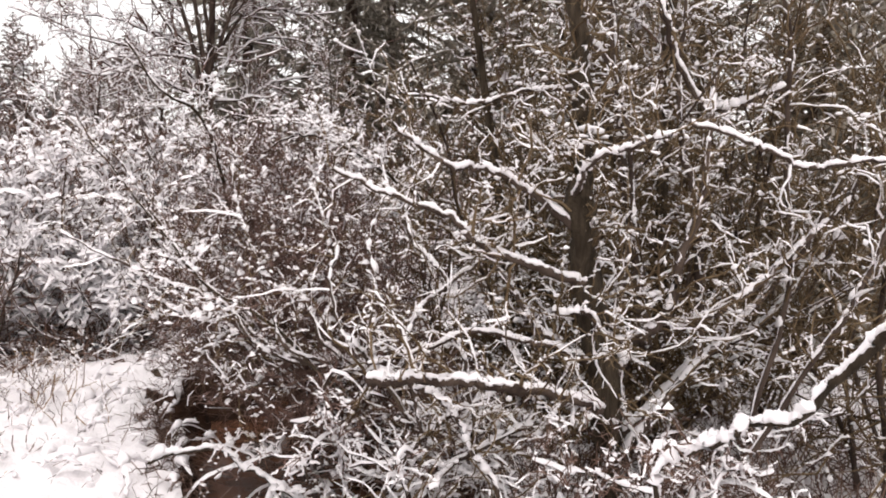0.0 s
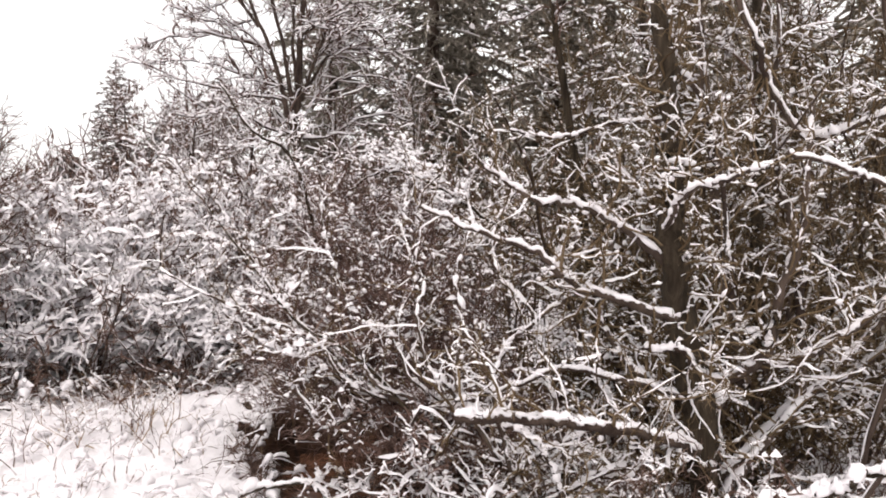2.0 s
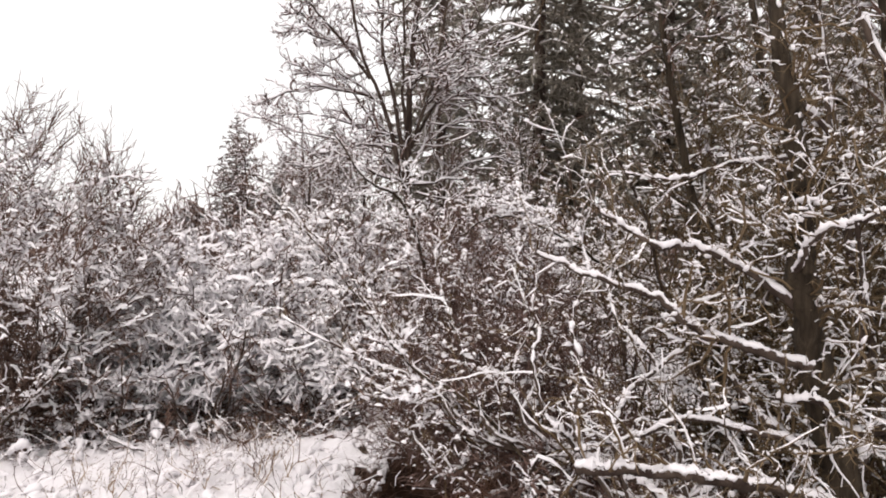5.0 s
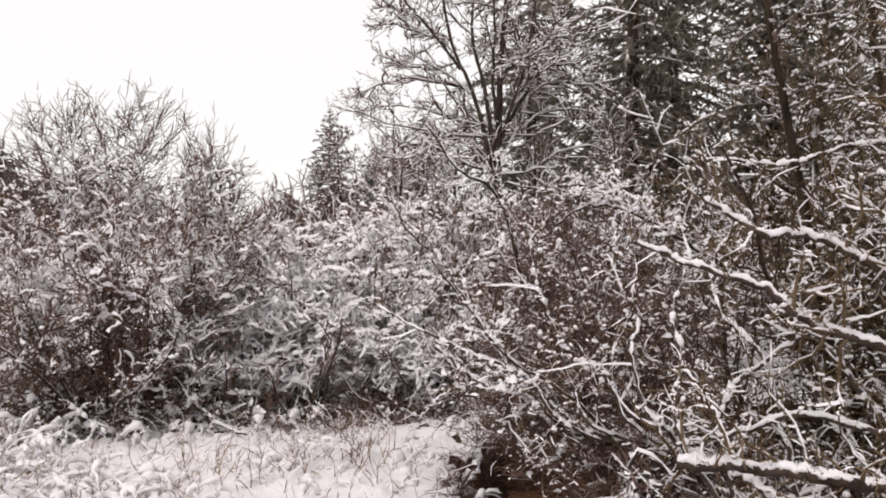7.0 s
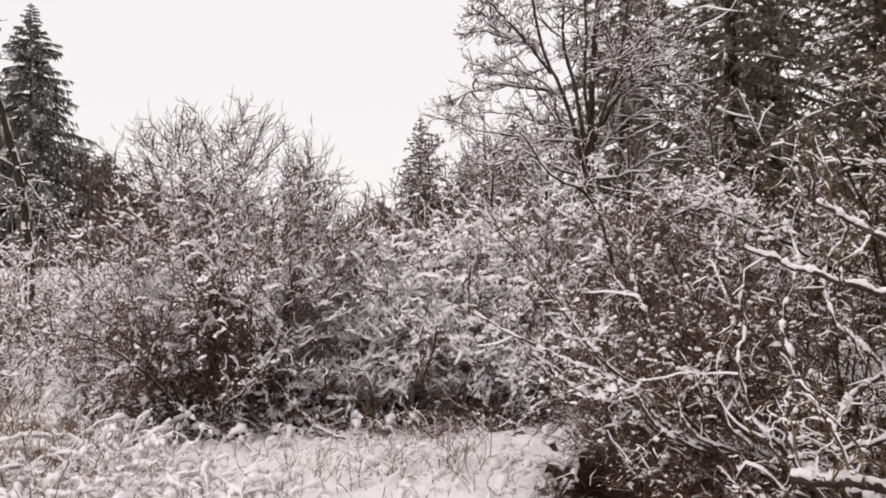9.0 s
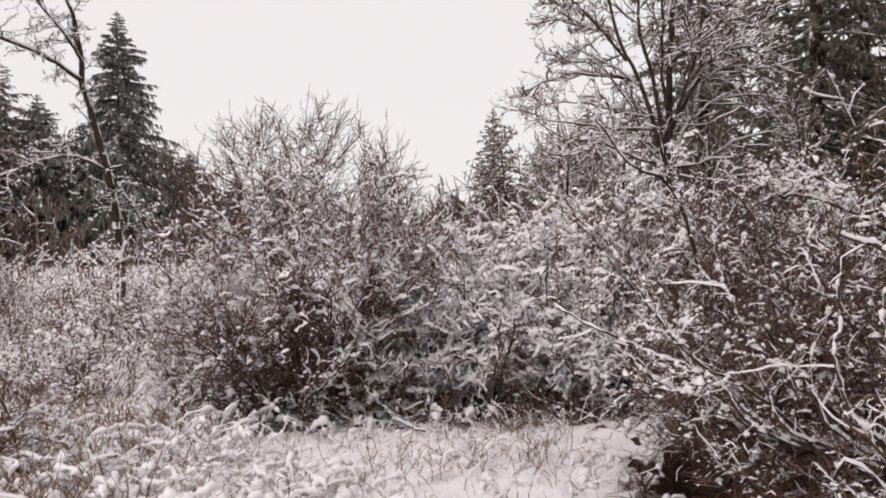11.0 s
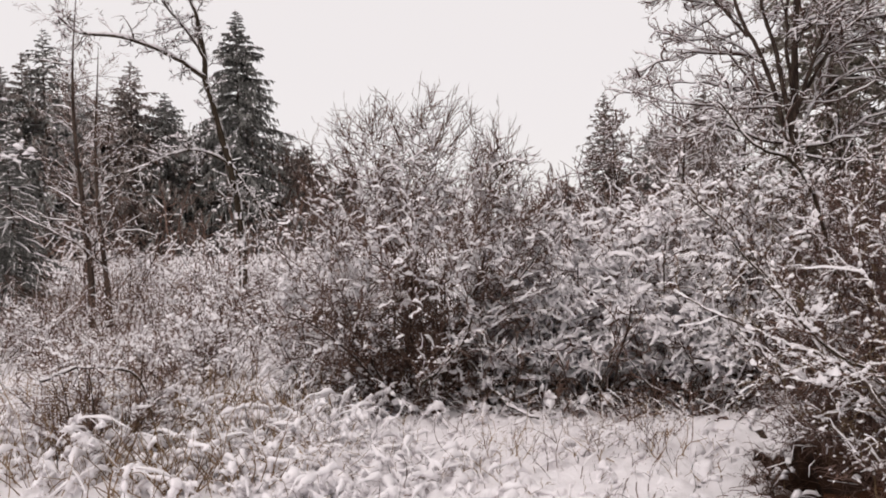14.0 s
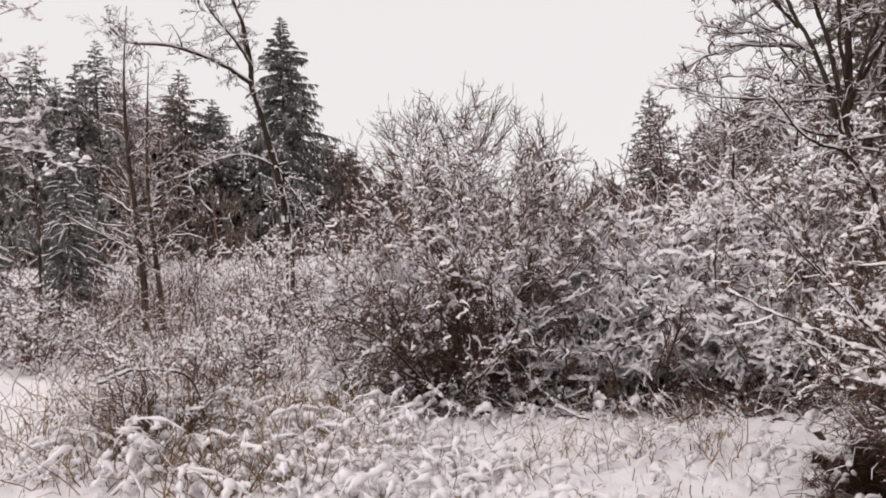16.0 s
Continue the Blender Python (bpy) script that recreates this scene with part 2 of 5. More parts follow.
def rods(name, sets, mat, origin=(0, 0, 0)):
    """Thin bare branches as three-sided rods that end in a point."""
    vs, fs, base = [], [], 0
    for pts, rad in sets:
        n, k1 = rad.shape
        tan, side, up = axes(pts)
        r = rad[:, :-1, None]
        p, a, c = pts[:, :-1], side[:, :-1], up[:, :-1]
        ring = np.stack([p - c * r, p + (a * 0.87 + c * 0.5) * r, p + (c * 0.5 - a * 0.87) * r], axis=2).reshape(n, -1, 3)
        vs.append(np.concatenate([ring, pts[:, -1:]], axis=1).reshape(-1, 3))
        each_v = 3 * (k1 - 1) + 1
        first = np.arange(n)[:, None] * each_v + base
        v0 = (first + 3 * np.arange(k1 - 2)).ravel()
        last = (first + 3 * (k1 - 2)).ravel()
        for j in (0, 2):
            j2 = (j + 1) % 3
            fs += [np.stack([v0 + j, v0 + j2, v0 + 3 + j2], 1), np.stack([v0 + j, v0 + 3 + j2, v0 + 3 + j], 1), np.stack([last + j, last + j2, last + 3], 1)]
        base += n * each_v
    return mesh_from(name, np.concatenate(vs) - np.array(origin), np.concatenate(fs), [mat])


CAP_V = np.array([(1.0, 0, -0.15), (-1.0, 0, -0.15), (0.1, 1.0, -0.25), (-0.1, -1.0, -0.25), (0.42, 0.1, 0.85), (-0.42, -0.1, 0.8)])
CAP_F = np.array([(0, 2, 4), (2, 5, 4), (2, 1, 5), (1, 3, 5), (3, 4, 5), (3, 0, 4)])


def beads(name, rng, sets, n, size, origin=(0, 0, 0), fade=None, shelter=None, fine=False, droop=0.0, wide=(0.55, 0.95)):
    """Small lumps of snow strewn along the flatter stretches of branches and lying along them. size: (least, most) half length."""
    a = np.concatenate([q[0][:, :-1].reshape(-1, 3) for q in sets])
    b = np.concatenate([q[0][:, 1:].reshape(-1, 3) for q in sets])
    r = np.concatenate([q[1][:, :-1].ravel() for q in sets])
    tan = unit(b - a)
    w = np.linalg.norm(b - a, axis=1) * np.clip(1.2 - np.abs(tan[:, 2]), 0.05, 1)
    if fade is not None:
        w = w * np.clip((fade[1] - a[:, 2]) / (fade[1] - fade[0]), 0.0, 1)
    if shelter is not None:
        sx, sy, foot, high, reach = shelter
        w = w * np.clip(np.maximum((a[:, 2] - foot) / high, np.hypot(a[:, 0] - sx, a[:, 1] - sy) / reach) * 2.2 - 0.8, 0.02, 1)
    i = rng.choice(len(a), n, p=w / w.sum())
    u = rng.random((n, 1))
    at = a[i] * (1 - u) + b[i] * u
    t = tan[i] * (1, 1, 0.8)
    side = unit(np.cross(t, (0, 0, 1)) + rng.normal(0, 0.02, (n, 3)))
    up = unit(np.cross(side, t))
    half = size[0] + (size[1] - size[0]) * rng.random((n, 1, 1)) ** 2.5
    bv, bf = (ICO_V * (1, 1, 0.8), ICO_F) if fine else (CAP_V, CAP_F)
    v = bv[None] * (1 + rng.normal(0, 0.25 if fine else 0.22, (n, len(bv), 1)))
    broad = rng.uniform(*wide, (n, 1))
    tall = broad * rng.uniform(0.8, 1.15, (n, 1))
    p = at[:, None] + (up * r[i][:, None])[:, None] + half * (v[..., :1] * unit(t)[:, None] + (v[..., 1:2] * broad[..., None]) * side[:, None] + (v[..., 2:] * tall[..., None]) * up[:, None])
    if droop:
        p[..., 2] -= droop * ((p - at[:, None])[..., :2] ** 2).sum(-1) / half[..., 0]
    f = bf[None] + (np.arange(n) * len(bv))[:, None, None]
    return mesh_from(name, p.reshape(-1, 3) - np.array(origin), f.reshape(-1, 3), [SNOW])


# ---- ground ----
DITCH = spline([(1.3, -30, 0), (1.45, -6, 0), (1.42, 1, 0), (1.45, 3.5, 0), (1.5, 5.0, 0), (1.6, 5.85, 0), (2.35, 6.5, 0), (3.5, 6.85, 0), (6, 7.3, 0), (16, 8.5, 0), (60, 14, 0)], 160)[:, :2]


def waves(x, y, seed, scale, n=9):
    r = np.random.default_rng(seed)
    out = np.zeros_like(x)
    for _ in range(n):
        a, f, p = r.uniform(0, 6.28), r.uniform(0.5, 1.6) / scale, r.uniform(0, 6.28)
        out += np.sin((x * np.cos(a) + y * np.sin(a)) * f * 6.28 + p)
    return out / n


def ground_height(x, y):
    x, y = np.asarray(x, float), np.asarray(y, float)
    d = np.full(x.shape, 1e9)
    for a, b in zip(DITCH[:-1], DITCH[1:]):
        ab = b - a
        t = np.clip(((x - a[0]) * ab[0] + (y - a[1]) * ab[1]) / (ab @ ab), 0, 1)
        d = np.minimum(d, np.hypot(x - a[0] - t * ab[0], y - a[1] - t * ab[1]))
    far = np.hypot(x, y)
    z = 0.055 * np.clip(far - 8, 0, 20) + 0.02 * np.clip(far - 28, 0, 200)
    z = z + 0.05 * waves(x, y, 3, 1.8) * np.clip(far / 3, 0, 1) + 0.035 * waves(x, y, 4, 0.45) + 0.045 * waves(x, y, 5, 0.2) + 0.07 * np.clip(waves(x, y, 12, 0.14), -0.15, 1) * (far < 12)
    z = z + 0.3 * np.clip(waves(x, y, 9, 0.55) + 0.1, -0.1, 1) * np.exp(-((x + 3.6 + 0.5 * (y - 5.6)) / 1.5) ** 2 - ((y - 5.6) / 1.3) ** 2) + 0.1 * np.abs(waves(x, y, 10, 0.25)) * np.clip((y - 3) / 2, 0, 1) * (far < 9)
    edge = 0.72 + 0.16 * waves(x, y, 6, 1.1) + 0.16 * waves(x, y, 8, 0.35)
    cut = np.clip((edge - d) / 0.16, 0, 1)
    return z * (1 - cut) - 0.62 * cut ** 0.8


def graded(lo, hi, step, reach):
    fine = np.arange(lo, hi + 1e-6, step)
    grow_out = np.cumsum(step * 1.13 ** np.arange(1, 90))
    grow_out = grow_out[grow_out < reach]
    return np.concatenate([lo - grow_out[::-1], fine, hi + grow_out])


gx, gy = graded(-5.2, 2.4, 0.065, 900), graded(3.6, 7.6, 0.065, 900)
X, Y = np.meshgrid(gx, gy)
Z = ground_height(X, Y)
i, j = np.meshgrid(np.arange(len(gy) - 1), np.arange(len(gx) - 1), indexing="ij")
w = len(gx)
quads = np.stack([i * w + j, i * w + j + 1, (i + 1) * w + j + 1, (i + 1) * w + j], -1).reshape(-1, 4)
ground = new("ground", mesh_from("ground", np.stack([X, Y, Z], -1).reshape(-1, 3), quads, [GROUND]))
tagged(ground, "lumpy white snow over brown earth with a ditch", "ground", kind="structure")

tang = unit(np.gradient(DITCH, axis=0))
norm = np.stack([-tang[:, 1], tang[:, 0]], 1)
wv = np.concatenate([np.c_[DITCH + norm * 1.0, np.full(len(DITCH), -0.45)], np.c_[DITCH - norm * 1.0, np.full(len(DITCH), -0.45)]])
m = len(DITCH)
water = new("water", mesh_from("water", wv, [[m + a, m + a + 1, a + 1, a] for a in range(m - 1)], [WATER]))
tagged(water, "still dark brown peaty water in the ditch", "stream", kind="structure")


def gz(x, y):
    return float(ground_height(np.array([x]), np.array([y]))[0])


# ---- trees and shrubs ----
def stuff(ob):
    ob["kind"] = "stuff"
    return ob


def each(name, rng, runs, mats, snow, bare, origin, root, fade=None, shelter=None, label=""):
    """Every branch of a set as a part of its own."""
    for a, b in zip(*runs):
        part(name, twigs(name, rng, [(a[None], b[None])], mats, snow, bare, origin, fade, shelter), root, label)


def grow_to(rng, start, goal, r, k, bow=0.1, wobble=0.05, zig=0.28):
    """Branches that bow upwards on their way from start to goal."""
    t = np.linspace(0, 1, k + 1)[None, :, None]
    way = goal - start
    size = np.linalg.norm(way, axis=1)[:, None, None]
    pts = start[:, None] + way[:, None] * t + np.array((0, 0, 1)) * np.sin(np.pi * t) * size * rng.uniform(-0.4, 1.0, (len(start), 1, 1)) * bow
    pts = pts + np.cumsum(rng.normal(0, wobble, pts.shape), axis=1) * size / k * (t > 0)
    pts[:, 1:-1] += rng.normal(0, zig, pts[:, 1:-1].shape) * size / k
    return pts, r[:, None] * np.linspace(1, 0.3, k + 1)


def reach_for(rng, goals, parents, r, k, bow, wobble, longest, zig=0.28):
    """Side branches that leave the best placed point of their parents at a slant and end at the goals."""
    pts = parents[0]
    tan = unit(np.gradient(pts, axis=1))[:, 1:-1].reshape(-1, 3).astype(np.float32)
    at = pts[:, 1:-1].reshape(-1, 3).astype(np.float32)
    keep = np.arange(len(at)) if len(at) < 2600 else rng.permutation(len(at))[:2600]
    at, tan = at[keep], tan[keep]
    start = np.empty_like(goals)
    for lo in range(0, len(goals), 400):
        g = goals[lo:lo + 400].astype(np.float32)
        way = g[:, None] - at[None]
        far = np.sqrt((way ** 2).sum(-1)) + 1e-4
        along = (way * tan[None]).sum(-1) / far
        best = np.argmin(rng.uniform(0.6, 1.4, (1, len(at))).astype(np.float32) * (far + 0.04) * (1.5 - along) * (1 + 0.5 * np.clip(-way[..., 2] / far, 0, 1)), axis=1)
        start[lo:lo + 400] = at[best]
    way = goals - start
    far = np.linalg.norm(way, axis=1, keepdims=True)
    ends = start + way * np.minimum(1, longest / np.maximum(far, 1e-6))
    return grow_to(rng, start, ends, r, k, bow, wobble, zig)


def dome_goals(rng, o, n, lean, rx, ry, top, floor, inside, outside):
    g = unit(rng.normal(0, 1, (n, 3)) * (1, 1, 0.9) + (0, 0, 0.35)) * (inside + (outside - inside) * rng.random((n, 1)) ** 0.6)
    goal = o + np.array((lean[0], lean[1], top * 0.36)) + g * (rx, ry, top * 0.64)
    goal[:, 2] = np.maximum(goal[:, 2], o[2] + floor * (0.8 + 0.6 * rng.random(n)) + 0.25 * rng.random(n) ** 2)
    return goal


def shrub(seed, x, y, height, spread, stems=16, sub=(8, 6, 3), k=(7, 5, 4, 2), snow=0.02, bark=TWIG_GREY, lean=(0, 0), thick=0.012, name="willow_shrub",
          label="leafless willow shrub with snow on every twig", group="snowy shrubs", bare=0.3, fade=None, bead=3000, size=(0.008, 0.026), wander=0.2, up=0.0,
          base_r=0.3, rmin=0.0025, inside=True, low=0.1, fine=False, droop=0.0, inner=0, angle=(25, 80), bias=0.15, share=(0.2, 0.45), wide=(0.55, 0.95), dome=None, drape=0, crook=0.12, deep=(0.03, 0.075), tip=6, lumps=False, brush=0, rise=None, bald=0.35, fuzz=0, reach=(0.05, 0.18)):
    rng = np.random.default_rng(seed)
    o = np.array((x, y, gz(x, y) - 0.05))
    n = stems
    a = np.arange(n) * 2.4 + rng.uniform(-0.4, 0.4, n)
    out = np.sqrt((np.arange(n) + 0.5) / n) * spread / height
    rr = base_r * np.sqrt(rng.random(n))
    p = o + np.c_[np.cos(a) * rr, np.sin(a) * rr, np.zeros(n)]
    d = np.c_[np.cos(a) * out + lean[0], np.sin(a) * out + lean[1], np.full(n, 0.9)]
    length = height * rng.uniform(0.7, 1.12, n) * np.sqrt(1 + out ** 2 * 0.35)
    s0 = grow(rng, p, d, length, np.full(n, thick) * rng.uniform(0.6, 1.2, n), k[0], wander * 0.6, up)
    shade = (x + lean[0] * height * 0.5, y + lean[1] * height * 0.5, o[2], height, spread) if inside else None
    root = thing(name, o, label, "shrub", group)
    each("stem", rng, s0, [BARK, SNOW], snow * 0.6, bare, o, root, fade, shade)
    sets, prev = [], s0
    if dome:
        rx, ry, top, many, floor = dome
        off = (lean[0] * height * 0.6, lean[1] * height * 0.6)
        shade = (x + off[0], y + off[1], o[2], top, rx) if inside else None
        main = reach_for(rng, dome_goals(rng, o, many // 7, off, rx, ry, top, floor, 0.5, 0.95), s0, np.full(many // 7, thick * 0.5), 9, 0.1, crook * 1.3, 2.0)
        side = reach_for(rng, dome_goals(rng, o, many, off, rx, ry, top, floor, 0.4, 1.04), main, np.maximum(np.full(many, thick * 0.27), rmin), 10, 0.12, crook * 1.6, 0.9)
        at, way, _, r = spawn(rng, *side, tip, (0.15, 1.0), (30, 70), (0.2, 0.3), 0.7, (0, 0, 0.25), rmin)
        tips = grow(rng, at, way, rng.uniform(*reach, len(at)), r, 4 if fine else 3, 0.6, 0.05, 0.6)
        sets = [main, side, tips]
        if fuzz:
            f0 = grow(rng, *spawn(rng, *side, fuzz, (0.05, 1.0), (30, 85), (0.2, 0.5), 0.8, (0, 0, 0.1), rmin * 0.8), 3, 0.45, 0.02, 0.6)
            stuff(part("bare_twig", rods("bare_twig", [f0], bark, o), root, "fine bare brown twigs"))
        if brush:
            ends = dome_goals(rng, o, brush * 2, off, rx, ry, top, floor, 0.97, 1.12)
            ends = ends[ends[:, 2] > o[2] + top * 0.55]
            b0 = reach_for(rng, ends, side, np.full(len(ends), 0.004), 6, 0.03, 0.05, 0.6, 0.1)
            b1 = grow(rng, *spawn(rng, *b0, 3, (0.15, 1.0), (20, 50), (0.3, 0.55), 0.7, (0, 0, 0.5), 0.0032), 3, 0.14, 0.08, 0.6)
            stuff(part("bare_tip", rods("bare_tip", [b0, b1], bark, o), root, "thin bare twig tips"))
    for lv, per in enumerate(() if dome else sub):
        prev = grow(rng, *spawn(rng, *prev, per, (low, 1.0), angle, share, 0.62, (0, 0, bias), rmin), k[lv + 1], wander * 1.5, up, 0.5)
        sets.append(prev)
    stuff(part("crown", twigs("crown", rng, sets, [bark, SNOW], snow, bare, o, fade, shade, True, rise, bald), root, "dense twigs beaded with snow"))
    if drape:
        for a, q in zip(s0[0][:drape], s0[1][:drape]):
            part("snow_drape", drift("snow_drape", rng, a, q, rng.uniform(*deep), o, 0.3, 6, 2, 0.9, 1.7), root, "lumpy white snow draped over stems")
    if inner:
        t0 = grow(rng, *spawn(rng, *s0, inner, (0.08, 0.95), (25, 85), (0.2, 0.45), 0.5, (0, 0, 0), rmin), 4, 0.42, 0, 0.6)
        t1 = grow(rng, *spawn(rng, *t0, 2, (0.1, 1), (25, 80), (0.4, 0.8), 0.8, (0, 0, 0), rmin), 2, 0.42, 0, 0.6)
        stuff(part("inner_twig", rods("inner_twig", [t0, t1], bark, o), root, "dark bare twigs inside"))
    stuff(part("snow_clump", beads("snow_clump", rng, [s0] + sets, bead, size, o, fade, shade, lumps, droop, wide), root, "small white lumps of snow"))
    return root


def thicket(seed, corners, n, height, name, label, sub=(5,), k=(5, 3, 2), snow=0.02, bark=TWIG_GREY, thick=0.006, bare=0.45, lift=-0.05, wander=0.2, fade=None, slant=0.5, rmin=0.0025, bead=0, size=(0.008, 0.026), bald=0.6):
    """Uncountable low growth over a four-cornered piece of ground."""
    rng = np.random.default_rng(seed)
    c = np.array(corners, float)
    u, v = rng.random(n)[:, None], rng.random(n)[:, None]
    xy = (c[0] * (1 - u) + c[1] * u) * (1 - v) + (c[3] * (1 - u) + c[2] * u) * v
    z = ground_height(xy[:, 0], xy[:, 1])
    ok = z > -0.25
    xy, z = xy[ok], z[ok]
    n = len(z)
    d = np.c_[rng.normal(0, slant, (n, 2)), np.ones(n)]
    patch = 0.75 + 0.5 * waves(xy[:, 0], xy[:, 1], seed, 2.5)
    s0 = grow(rng, np.c_[xy, z - 0.03], d, height * rng.uniform(0.5, 1.2, n) * patch, np.full(n, thick) * rng.uniform(0.7, 1.3, n), k[0], wander * 0.7, lift, 0.4)
    sets, prev = [s0], s0
    for lv, per in enumerate(sub):
        prev = grow(rng, *spawn(rng, *prev, per, (0.1, 1.0), (25, 80), (0.3, 0.6), 0.65, (0, 0, 0.1), rmin), k[lv + 1] + 1, wander * 2.2, lift, 0.5)
        sets.append(prev)
    me = twigs(name, rng, sets, [bark, SNOW], snow, bare * 0.75, (0, 0, 0), fade, None, c[:, 1].max() < 11, None, bald)
    if bead:
        tagged(new("snow_clump", beads("snow_clump", rng, sets, bead, size, (0, 0, 0), fade)), "small white lumps of snow on undergrowth", "snow", kind="stuff")
    return tagged(new(name, me), label, "undergrowth", kind="stuff")


def spruce(seed, x, y, height, radius, label="tall dark green spruce dusted with snow", snow=0.03, base=0.06, rows=24, per=6, side=7, needle=0.09, mat=None, bare=0.6, share=(0.1, 0.26), thin=1.0, white=1, fall=True):
    rng = np.random.default_rng(seed)
    o = np.array((x, y, gz(x, y) - 0.1))
    root = thing("spruce_tree", o, label, "tree", "spruces")
    h = np.linspace(0, 1, 14)
    path = o + np.c_[0.03 * np.sin(h * 5), 0.03 * np.cos(h * 4), h * height]
    part("trunk", tube("trunk", rng, path, 0.008 * height * (1 - h) + 0.008, BARK, 9, 0.05, o), root)
    n = rows * per
    t = np.clip(base + (1 - base) * ((np.arange(n) + rng.random(n)) / n) ** thin, 0.02, 0.99)
    a = np.arange(n) * 2.4 + rng.normal(0, 0.5, n)
    length = radius * ((1 - t) ** 0.85) * rng.uniform(0.5, 1.08, n) * (1 + 0.12 * np.sin(t * 40 + seed)) + 0.05
    p = o + np.c_[np.zeros(n), np.zeros(n), t * height]
    d = np.c_[np.cos(a), np.sin(a), -0.1 + 0.75 * t ** 2]
    b = grow(rng, p, d, length, needle * (0.55 - 0.35 * t), 3, 0.08, -0.18, 0.25)
    at, way, size, r = spawn(rng, *b, side, (0.12, 1.0), (25, 70), share, 1.1, (0, 0, -1.6 if fall else 0.0), 0.35 * needle)
    small = np.repeat(np.minimum(1, 4.5 * (1 - t) + 0.08), side)
    tips = grow(rng, at, way, size + (0.05 + 0.5 * needle) * small, r * (0.35 + 0.65 * small), 1, 0.2, -0.35 if fall else -0.1, 0.3)
    stuff(part("crown", twigs("crown", rng, [b], [mat or NEEDLE, SNOW], snow, bare, o) if y < 20 else rods("crown", [b], mat or NEEDLE, o), root, "drooping boughs with streaks of snow"))
    stuff(part("needle_twig", rods("needle_twig", [tips], mat or NEEDLE, o), root, "hanging twigs of dark needles"))
    stuff(part("snow_clump", beads("snow_clump", rng, [b], rows * per * white, (0.25 * needle, 0.8 * needle), o, droop=0.5), root, "patches of snow on the boughs"))
    return root


def bare_tree(seed, x, y, height, limbs, label, name="alder_tree", fork=(0.2, 0.9), angle=(20, 55), reach=(0.35, 0.6), trunk_r=0.12, sub=(12, 7, 4), snow=0.016, bark=TWIG_GREY,
              bias=(0, 0, 0.3), lift=0.04, sag=0.0, k=(7, 5, 4, 2), bare=0.35, rmin=0.004, stretch=(0.3, 0.55), rlimb=0.55):
    rng = np.random.default_rng(seed)
    o = np.array((x, y, gz(x, y) - 0.1))
    root = thing(name, o, label, "tree", "bare trees")
    h = np.linspace(0, 1, 16)
    line = o + np.c_[0.012 * height * np.sin(h * 6 + seed), 0.012 * height * np.sin(h * 5 + 1), h * height]
    rad = trunk_r * (1 - h * 0.92)
    part("trunk", tube("trunk", rng, line, rad, BARK, 10, 0.08, o), root)
    mains = (line[None], rad[None])
    s0 = grow(rng, *spawn(rng, *mains, limbs, fork, angle, reach, rlimb, bias), k[0], 0.17, lift)
    each("limb", rng, s0, [BARK, SNOW], snow * 1.3, 0.3, o, root)
    sets, prev = [], s0
    for lv, per in enumerate(sub):
        prev = grow(rng, *spawn(rng, *prev, per, (0.12, 1.0), (25, 65), stretch, 0.6, (0, 0, 0.1), rmin), k[lv + 1], 0.26, -sag, 0.5)
        sets.append(prev)
    stuff(part("crown", twigs("crown", rng, sets, [bark, SNOW], snow, bare, o, bald=0.45), root, "fine arching twigs lined with snow"))
    return root


